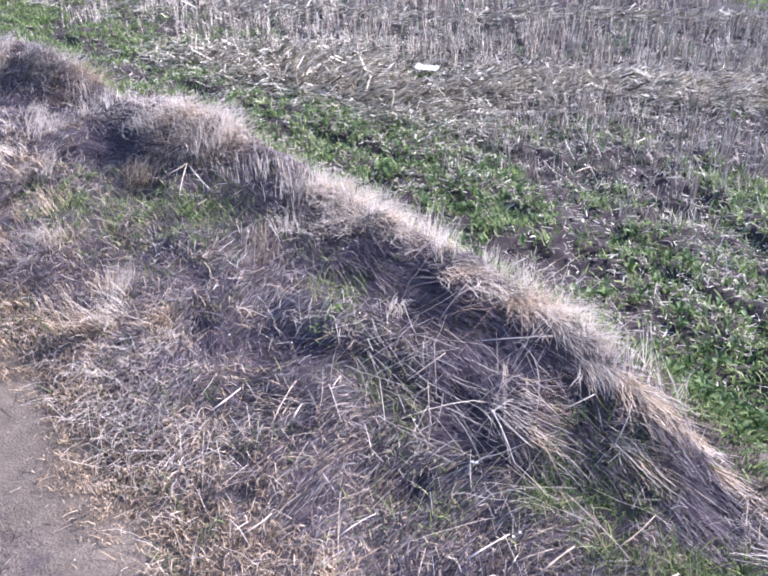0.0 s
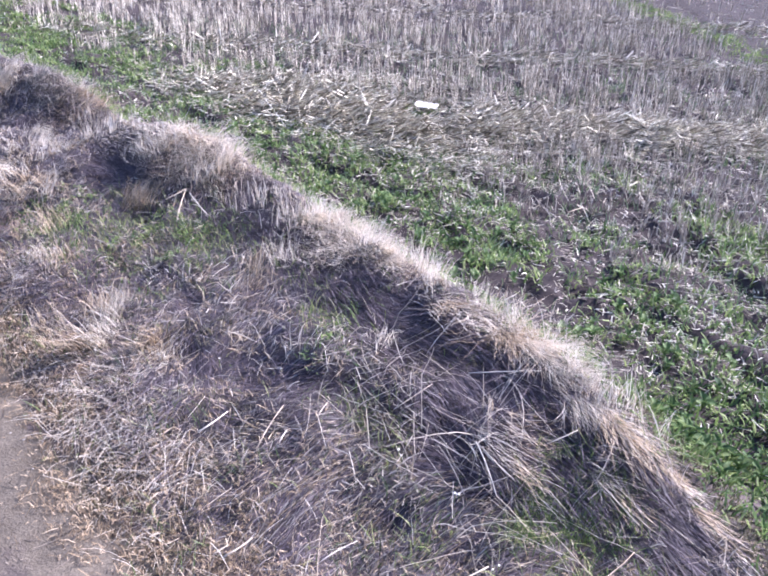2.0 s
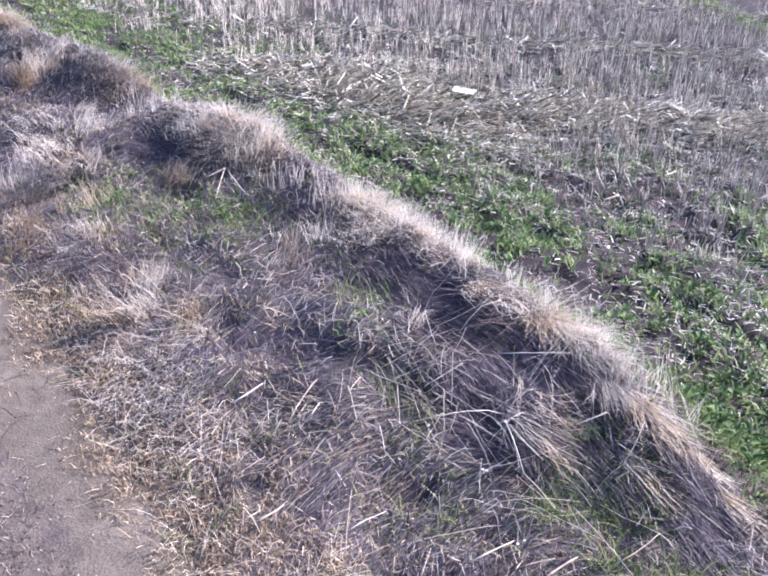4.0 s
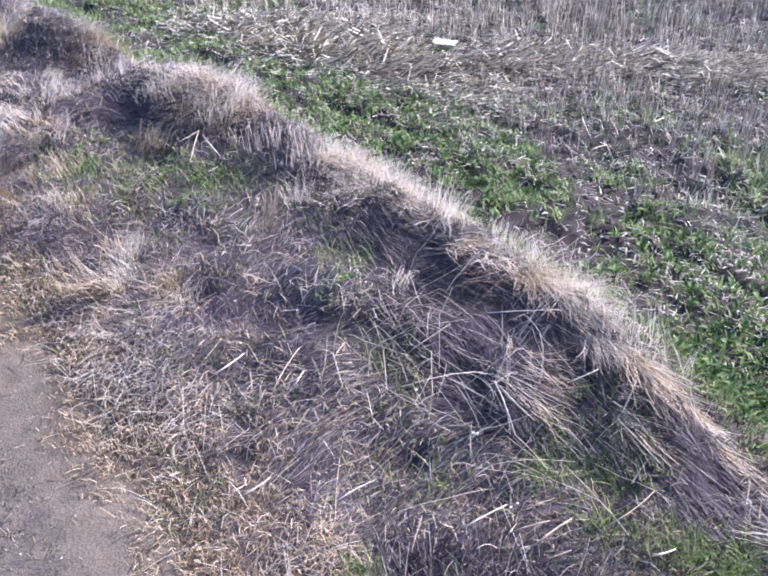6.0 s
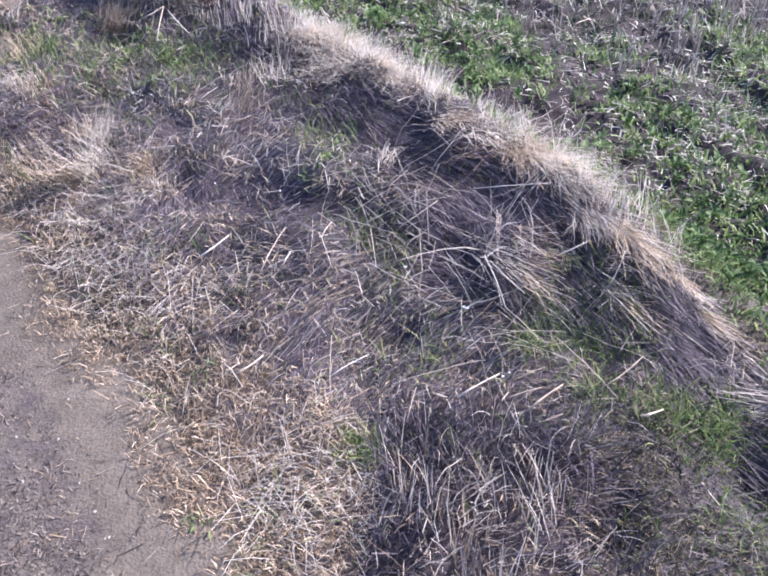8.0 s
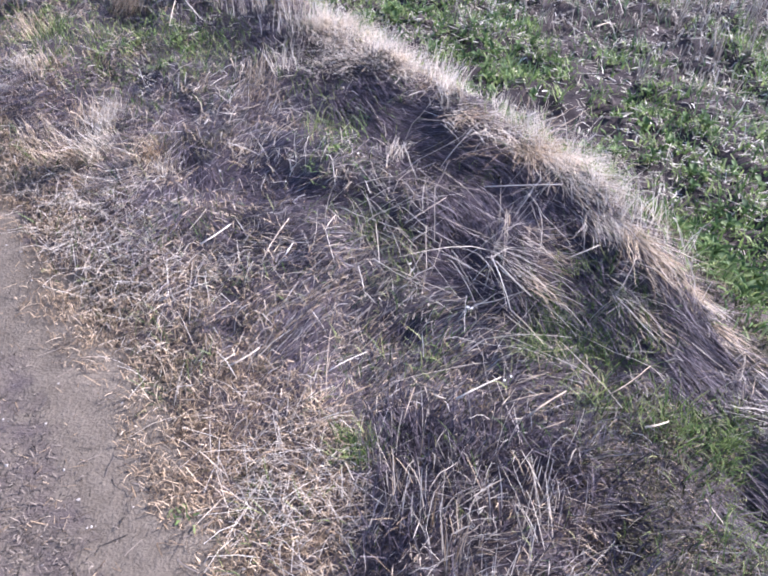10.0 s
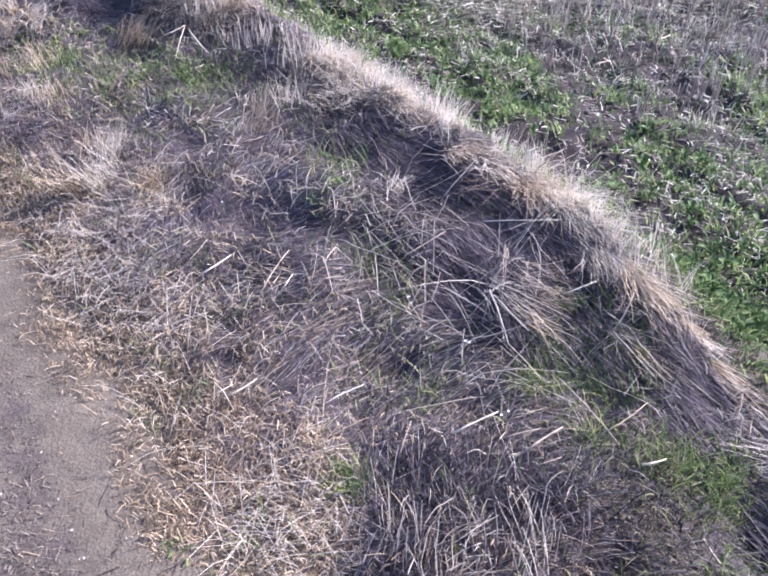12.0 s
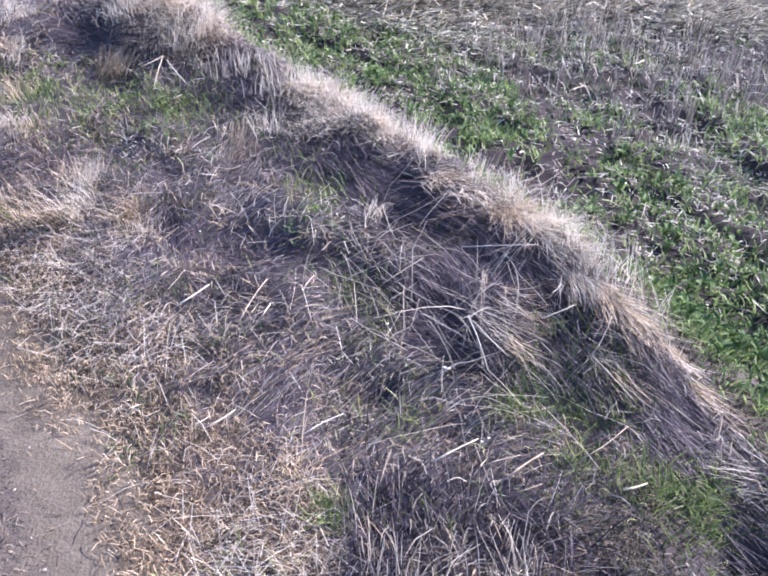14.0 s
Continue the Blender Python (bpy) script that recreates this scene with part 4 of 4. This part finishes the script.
def stubble_set(x, y, far):
    """Stalks in drilled rows, cut to one height, a little splayed."""
    row_y = np.round(y / 0.14) * 0.14 + rng.normal(0, 0.02, len(x))
    x, row_y, far = np.repeat(x, 5), np.repeat(row_y, 5), np.repeat(far, 5)
    n = len(x)
    a = on_ground(x + rng.normal(0, 0.009, n), row_y + rng.normal(0, 0.009, n), -0.01)
    close = 1 - smooth(4.8, 6.2, row_y + 0.25 * x)
    az, lean = rng.uniform(0, 6.28, n), np.abs(rng.normal(0, 0.16 + 0.38 * close, n))
    ln = rng.uniform(0.10, 0.23, n) * (1 - 0.45 * close)
    b = a + np.stack([np.sin(lean) * np.cos(az), np.sin(lean) * np.sin(az), np.cos(lean)], 1) * ln[:, None]
    return rods(a, b, rng.uniform(0.0018, 0.0034, n) * far, 3)


x, y, s = scatter(19000, -8.0, 9.5, 1.8, 16.0, stub_chance)
v, q = stubble_set(x, y, 1 + 0.05 * np.maximum(0, y - 5))
thing("stubble", quick_mesh("stubble", v, q, STUB), "upright cut cereal stubble in drilled rows", "stubble", kind="stuff")

# the clumps nearest to the bank, stalk by stalk
STALKS = []
for k in range(5):
    v, q = rods(np.array([[0.0, 0, 0]]), np.array([[0.012 * math.sin(k), 0.012 * math.cos(2 * k), 0.12 + 0.02 * k]]), np.array([0.0026]), 5)
    STALKS.append(quick_mesh("stalk", v, q, STUB_EACH))
cxs, cys, css = scatter(420, 0.6, 4.0, 3.2, 6.4, lambda x, y, s: smooth(1.3, 2.0, s) * (1 - 0.7 * swath(x, y)) * view_wedge(x, y, 0.2))
for i in range(min(150, len(cxs))):
    gx_, gy_ = float(cxs[i]), float(np.round(cys[i] / 0.14) * 0.14)
    bm = bmesh.new()
    bmesh.ops.create_cone(bm, segments=7, radius1=0.016, radius2=0.006, depth=0.02, cap_ends=True)
    clump = thing("stubble_clump", bm_mesh("stubble_clump", bm, CLOD), "cut straw-coloured stubble clump standing in dark soil", "stubble", "stubble clumps in the field")
    clump.location = (gx_, gy_, float(height(np.array([gx_]), np.array([gy_]))[0]))
    for k in range(5):
        part("stalk", STALKS[int(rng.randint(5))], clump, at=pose(rng.normal(0, 0.008), rng.normal(0, 0.008), -0.005, rng.normal(0, 9), rng.normal(0, 9), rng.uniform(0, 360)))

# dead leaf sheaths round the stubble
x, y, s = scatter(26000, -8.0, 9.5, 1.8, 15.0, stub_chance)
v, q = blades(on_ground(x, y, -0.004), rng.uniform(0.06, 0.17, len(x)), rng.uniform(0, 6.28, len(x)), rng.uniform(0, 0.5, len(x)), rng.uniform(0.2, 1.9, len(x)),
              rng.uniform(0.004, 0.008, len(x)) * (1 + 0.06 * np.maximum(0, y - 5)), 2)
thing("stubble_leaf", quick_mesh("stubble_leaf", v, q, STUB), "dry leaf sheaths hanging round the stubble", "stubble", kind="stuff")


def litter_chance(x, y, s):
    c = (1 - 1.2 * blob(x, y, 0.285, 6.25, 0.17)).clip(0) * smooth(0.3, 0.9, s) * (0.19 * (1 - 0.6 * smooth(2.5, 4.5, s)) + 0.24 * smooth(0.45, 0.7, fuzz(x, y, 0.3, 1)) + 0.75 * swath(x, y))
    return np.where(view_wedge(x, y, 1.0), c / (1 + np.maximum(0, y - 7) * 0.10), 0)


x, y, s = (np.concatenate(c) for c in zip(scatter(76000, -2.5, 5.0, 1.3, 7.5, litter_chance), scatter(56000, -7.0, 8.5, 7.0, 14.5, litter_chance)))
n = len(x)
band = swath(x, y)
az = np.where(rng.rand(n) < 0.45 + 0.42 * band, math.atan2(-0.65, 0.8) + rng.normal(0, 0.5, n), rng.uniform(0, 6.28, n))
ln = rng.uniform(0.02, 0.075, n) * (1 + 2.0 * band)
a = on_ground(x, y, 0) + np.stack([np.zeros(n), np.zeros(n), rng.uniform(0.004, 0.02 + 0.06 * band, n)], 1)
tilt = rng.normal(0, 0.22 + 0.15 * band, n)
b = a + np.stack([np.cos(az) * np.cos(tilt), np.sin(az) * np.cos(tilt), np.abs(np.sin(tilt))], 1) * ln[:, None]
wide = rng.uniform(0.0013, 0.0034, n) * (1 + 0.9 * band) * (1 + 0.07 * np.maximum(0, y - 4))
v, q = rods(a, b, wide, 3)
thing("straw_litter", quick_mesh("straw_litter", v, q, STRAW), "pale chopped straw strewn over dark field soil", "straw", kind="stuff")

# longer straws that lie singly across the field
STRAWS = []
for k in range(6):
    ln = 0.07 + 0.045 * k
    v1, q1 = rods(np.array([[0.0, 0, 0], [ln * 0.55, 0, 0.004]]), np.array([[ln * 0.55, 0, 0.004], [ln, 0.012 * (k - 2.5), 0.0]]), np.array([0.0023, 0.0021]), 5)
    STRAWS.append(quick_mesh("straw_stalk", v1, q1, STUB_EACH))
lx, ly, ls = scatter(2600, -2.6, 4.6, 2.2, 7.6, lambda x, y, s: smooth(0.6, 1.2, s) * (0.08 + 0.25 * swath(x, y)) * view_wedge(x, y, 0.2) * (np.hypot(x - 0.285, y - 6.3) > 0.32))
for i in range(min(90, len(lx))):
    ob = thing("straw_stalk", STRAWS[i % 6], "long pale straw lying loose on the stubble field", "straw", "straws on the field")
    ob.matrix_basis = pose(float(lx[i]), float(ly[i]), float(height(lx[i:i + 1], ly[i:i + 1])[0]) + rng.uniform(0.012, 0.05), rng.uniform(0, 360), rng.normal(0, 9), -38 + rng.normal(0, 45))

# flat chaff and torn leaf scraps
x, y, s = scatter(80000, -3.0, 5.0, 1.2, 8.0, lambda x, y, s: litter_chance(x, y, s) * 1.1)
n = len(x)
v, q = blades(on_ground(x, y, 0.006), rng.uniform(0.02, 0.06, n), rng.uniform(0, 6.28, n), rng.uniform(0.6, 1.5, n), rng.uniform(1.2, 2.2, n), 0.002 + 0.0065 * rng.rand(n) ** 2, 2,
              rng.uniform(0.004, 0.02, n), tip=0.4)
thing("chaff", quick_mesh("chaff", v, q, STRAW), "pale leaf scraps and chaff on the soil", "straw", kind="stuff")


# clods of turned soil
def lumps(x, y, size, material, name, label, category):
    bm = bmesh.new()
    bmesh.ops.create_icosphere(bm, subdivisions=1, radius=1)
    base = np.array([v.co[:] for v in bm.verts])
    tri = np.array([[v.index for v in f.verts] for f in bm.faces])
    bm.free()
    n = len(x)
    rot = rng.uniform(0, 6.28, n)
    shape = base[None] * (1 + rng.uniform(-0.32, 0.32, (n, len(base), 1)))
    shape = shape * np.stack([rng.uniform(0.7, 1.4, n), rng.uniform(0.7, 1.4, n), rng.uniform(0.45, 0.8, n)], 1)[:, None, :] * size[:, None, None]
    c, s_ = np.cos(rot)[:, None], np.sin(rot)[:, None]
    v = np.stack([shape[..., 0] * c - shape[..., 1] * s_, shape[..., 0] * s_ + shape[..., 1] * c, shape[..., 2]], -1) + on_ground(x, y, 0)[:, None, :]
    me = bpy.data.meshes.new(name)
    me.from_pydata(v.reshape(-1, 3).tolist(), [], (tri[None] + (np.arange(n) * len(base))[:, None, None]).reshape(-1, 3).tolist())
    me.materials.append(material)
    thing(name, me, label, category, kind="stuff")


x, y, s = scatter(9000, -3.0, 5.0, 1.2, 8.0, lambda x, y, s: smooth(0.7, 1.2, s) * (1 - smooth(2.6, 4.5, s)) * smooth(0.45, 0.75, fuzz(x, y, 0.4, 3)) * 0.6 * view_wedge(x, y, 1))
lumps(x, y, rng.uniform(0.008, 0.034, len(x)), CLOD, "soil_clod", "dark crumbled soil clods in the field", "soil")
x, y, s = scatter(2500, -3.5, 1.0, 0.4, 4.5, lambda x, y, s: smooth(-3.0, -2.2, s) * (1 - smooth(-1.5, -1.2, s)) * 0.5)
lumps(x, y, 0.0015 + 0.005 * rng.rand(len(x)) ** 2, STONE, "gravel", "small brown stones trodden into the track", "stones")

# ---- weeds between bank and stubble ----
def weed_chance(x, y, s):
    c = smooth(0.0, 0.16, s) * (1 - smooth(0.9, 1.9, s + 0.9 * (fuzz(x, y, 0.6, 4) - 0.5)))
    c = c * (0.2 + 0.8 * smooth(0.35, 0.6, fuzz(x, y, 0.25, 5))) * (0.08 + 0.75 * smooth(0.46, 0.70, fuzz(x, y, 0.085, 2)))
    c = c + 0.30 * smooth(0.3, 0.6, s) * smooth(0.4, 0.65, fuzz(x, y, 0.35, 0)) * (1 - smooth(3.0, 5.5, s))
    c = c + 0.22 * swath(x, y) * smooth(0.4, 0.65, fuzz(x, y, 0.3, 3)) + 0.7 * blob(x, y, 1.3, 2.1, 0.35) + 0.6 * blob(x, y, 1.96, 4.15, 0.14) + 0.6 * blob(x, y, 2.08, 3.85, 0.14) + 0.5 * blob(x, y, 1.62, 4.75, 0.10) + 0.2 * blob(x, y, 1.5, 2.6, 0.4) + 0.45 * np.exp(-((x - 4.35 + 0.16 * (y - 9.2)) / 0.24) ** 2) * smooth(8.2, 8.9, y)
    return np.where(view_wedge(x, y, 1.0), np.clip(c, 0, 1), 0)


def leaf_mesh(name, ln, wd, material):
    """A folded pointed leaf with a drooping tip."""
    bm = bmesh.new()
    rows = []
    for t, w, z in ((0, 0.12, 0), (0.3, 0.8, 0.16), (0.6, 1.0, 0.2), (0.85, 0.55, 0.12), (1, 0.08, 0.0)):
        rows.append([bm.verts.new((t * ln, k * w * wd * 0.5, (z + abs(k) * 0.12) * ln)) for k in (-1, 0, 1)])
    for r0, r1 in zip(rows, rows[1:]):
        for k in (0, 1):
            bm.faces.new((r0[k], r1[k], r1[k + 1], r0[k + 1]))
    for f in bm.faces:
        f.smooth = True
    return bm_mesh(name, bm, material)


LEAVES = [leaf_mesh("leaf", 0.035, 0.018, LEAF_EACH), leaf_mesh("leaf", 0.05, 0.014, LEAF_EACH), leaf_mesh("leaf", 0.028, 0.02, LEAF_EACH)]


def weed(cx, cy, kind_, size):
    """A rosette weed: a short stem and its leaves, each leaf a part."""
    bm = bmesh.new()
    bmesh.ops.create_cone(bm, segments=5, radius1=0.003, radius2=0.0015, depth=0.03, cap_ends=True, matrix=Matrix.Translation((0, 0, 0.01)))
    ob = thing("weed", bm_mesh("weed", bm, LEAF_EACH), "low green broad-leaved weed in the field's edge", "weed", "weeds beside the stubble")
    ob.location = (cx, cy, float(height(np.array([cx]), np.array([cy]))[0]))
    n = 7
    for i in range(n):
        m = pose(0, 0, 0.012 + 0.006 * i, rng.uniform(-15, 15), rng.uniform(-55, -5), i * 137.5 + rng.uniform(-20, 20)) @ Matrix.Scale(size * rng.uniform(0.7, 1.15), 4)
        part("leaf", LEAVES[kind_], ob, at=m)
    return ob


wx, wy, ws = strip(900, 0.2, 1.3, 5.0, 0.9, 1.2, weed_chance)
for i in range(min(240, len(wx))):
    weed(float(wx[i]), float(wy[i]), i % 3, float(rng.uniform(0.8, 1.5)))

# smaller seedlings past counting
x, y, s = (np.concatenate(c) for c in zip(strip(165000, 0.0, 2.6, 9.5, 0.3, 1.1, weed_chance), scatter(20000, 2.0, 6.5, 2.0, 13.5, weed_chance), scatter(22000, 3.4, 5.0, 8.2, 13.5, weed_chance)))
n = len(x)
v, q = blades(on_ground(x, y, 0), rng.uniform(0.02, 0.075, n), rng.uniform(0, 6.28, n), rng.uniform(0.0, 0.9, n), rng.uniform(0.6, 1.8, n), rng.uniform(0.004, 0.011, n) * (1 + 0.06 * y), 2, tip=0.3)
thing("green_seedlings", quick_mesh("green_seedlings", v, q, LEAF), "dense bright green seedlings along the field's edge", "weeds", kind="stuff")
x, y, s = scatter(40000, -4.5, 6.0, 1.2, 10.0, lambda x, y, s: smooth(0.6, 1.0, s) * (1 - 0.6 * smooth(4.5, 6.5, s)) * (0.2 + 0.6 * smooth(0.4, 0.7, fuzz(x, y, 0.3, 2))) * view_wedge(x, y, 1))
n = len(x)
v, q = blades(on_ground(x, y, 0), rng.uniform(0.03, 0.12, n), rng.uniform(0, 6.28, n), rng.uniform(0.0, 0.4, n), rng.uniform(0.3, 1.2, n), rng.uniform(0.004, 0.009, n), 3)
thing("volunteer_grass", quick_mesh("volunteer_grass", v, q, SHOOT), "scattered green shoots among the stubble", "grass", kind="stuff")
# green weeds on the bank's flank
x, y, s = scatter(130000, -2.4, 1.4, 0.6, 4.0, lambda x, y, s: np.where(s < 0.2, (blob(x, y, -1.85, 3.76, 0.16) + 0.9 * blob(x, y, -2.09, 3.70, 0.12) + blob(x, y, -1.22, 3.35, 0.2) + blob(x, y, -1.0, 3.4, 0.14) + 0.6 * blob(x, y, -1.57, 3.4, 0.14) + 0.4 * blob(x, y, -0.25, 2.45, 0.14) + 1.2 * blob(x, y, -0.09, 1.25, 0.05) + 0.5 * blob(x, y, -0.55, 1.05, 0.03) + 0.4 * blob(x, y, 0.62, 1.69, 0.12) + 0.5 * blob(x, y, 0.9, 1.27, 0.08)) * smooth(0.40, 0.60, fuzz(x, y, 0.07, 4)), 0))
n = len(x)
v, q = blades(on_ground(x, y, 0.004), rng.uniform(0.012, 0.035, n), rng.uniform(0, 6.28, n), rng.uniform(0.3, 1.2, n), rng.uniform(0.9, 1.9, n), rng.uniform(0.004, 0.010, n), 2, tip=0.3)
thing("clover_patch", quick_mesh("clover_patch", v, q, LEAF), "green low weeds among dead grass", "weeds", kind="stuff")


# ---- small things ----
def plastic_scrap(cx, cy):
    """A bent, torn strip of white plastic, propped on the stubble."""
    bm = bmesh.new()
    nx_, ny_ = 12, 5
    grid = [[bm.verts.new(((i / nx_ - 0.5) * 0.20, (j / ny_ - 0.5) * (0.165 + 0.008 * math.sin(i * 1.7)),
                           0.05 + 0.03 * max(0, 0.25 - i / nx_) + -0.01 * (j / ny_ - 0.5) + 0.004 * math.sin(i * 2.1 + j))) for j in range(ny_ + 1)] for i in range(nx_ + 1)]
    for i in range(nx_):
        for j in range(ny_):
            bm.faces.new((grid[i][j], grid[i + 1][j], grid[i + 1][j + 1], grid[i][j + 1]))
    bmesh.ops.solidify(bm, geom=bm.faces[:], thickness=0.012)
    for f in bm.faces:
        f.smooth = True
    ob = thing("plastic_scrap", bm_mesh("plastic_scrap", bm, WHITE), "bent white plastic scrap lying on the straw", "litter")
    ob.matrix_basis = pose(cx, cy, float(height(np.array([cx]), np.array([cy]))[0]) + 0.03, 3, 3, -10)
    return ob


plastic_scrap(0.285, 6.31)


def daisy(cx, cy, up, size):
    """A small white flower: stem, petals and a yellow heart."""
    bm = bmesh.new()
    bmesh.ops.create_cone(bm, segments=5, radius1=0.0012, radius2=0.001, depth=up, cap_ends=True, matrix=Matrix.Translation((0, 0, up / 2)))
    ob = thing("white_flower", bm_mesh("white_flower", bm, GREEN), "tiny white flower standing in dead grass", "flower", "small white flowers")
    ob.location = (cx, cy, float(height(np.array([cx]), np.array([cy]))[0]))
    for i in range(6):
        b2 = bmesh.new()
        vs = [b2.verts.new(p) for p in ((0.1, -0.12, 0), (0.6, -0.32, 0.12), (1, -0.12, 0.1), (1, 0.12, 0.1), (0.6, 0.32, 0.12), (0.1, 0.12, 0))]
        b2.faces.new(vs)
        bmesh.ops.scale(b2, vec=(size, size, size), verts=b2.verts[:])
        bmesh.ops.solidify(b2, geom=b2.faces[:], thickness=0.0006)
        part("petal", bm_mesh("petal", b2, PETAL), ob, "white petal", pose(0, 0, up, 0, 0, 60 * i))
    b3 = bmesh.new()
    bmesh.ops.create_icosphere(b3, subdivisions=1, radius=size * 0.3, matrix=Matrix.Translation((0, 0, up + 0.001)) @ Matrix.Diagonal((1, 1, 0.6, 1)))
    part("heart", bm_mesh("heart", b3, YELLOW), ob, "yellow flower heart")
    return ob


for fx, fy, up, size in ((0.232, 1.715, 0.05, 0.006), (0.245, 1.72, 0.04, 0.005), (0.046, 1.885, 0.05, 0.005), (0.055, 1.87, 0.04, 0.004),
                         (-0.683, 2.383, 0.05, 0.004), (0.33, 1.45, 0.04, 0.004), (0.35, 1.46, 0.04, 0.004), (-0.42, 2.3, 0.04, 0.004)):
    daisy(fx, fy, up, size)

# ---- the same growth goes on along the bank and over the field ----
def beyond(x, y):
    return ((0.60 * y + 0.55 < np.abs(x)) & (np.hypot(x, y - 1.5) < 6.5)) * (1 - 0.75 * smooth(3.0, 6.5, np.hypot(x, y - 1.5)))


for many, tone, called, words, kind_of, lo, hi, tall, thick, tilt in (
        (1100000, GREY, "flattened_grass", "grey dead grass flattened along the bank", "dry grass", -1.15, 0.1, 0.13, 0.006, 1.2),
        (1000000, PALE, "pale_crest_grass", "bleached dry grass along the bank's crest", "dry grass", -0.12, 0.14, 0.20, 0.005, 0.7),
        (900000, CHOP, "straw_scraps", "short broken straw along the bank's foot", "straw", -1.55, -0.95, 0.06, 0.006, 1.2),
        (560000, LEAF, "edge_weeds", "low green weeds along the field's edge", "weeds", 0.1, 1.5, 0.07, 0.014, 0.5),
        (200000, STUB, "far_stubble", "cut straw-coloured stubble on the field", "stubble", 1.3, 7.0, 0.16, 0.006, 0.1)):
    x, y, s = scatter(many, -6.5, 7.5, -5.0, 7.5, lambda x, y, s: beyond(x, y) * smooth(lo - 0.1, lo + 0.1, s) * (1 - smooth(hi - 0.1, hi + 0.1, s)) * (0.25 + 0.75 * smooth(0.35, 0.6, fuzz(x, y, 0.3, 1))))
    n = len(x)
    v, q = blades(on_ground(x, y, -0.004), tall * rng.uniform(0.5, 1.0, n), rng.uniform(0, 6.28, n) if tilt < 0.6 else -0.9 + rng.normal(0, 0.7, n), tilt + rng.uniform(0.0, 0.3, n), tilt + rng.uniform(0.0, 0.6, n), thick * rng.uniform(0.5, 1.0, n), 2, rng.uniform(0.002, 0.02, n))
    thing(called, quick_mesh(called, v, q, tone), words, kind_of, kind="stuff")
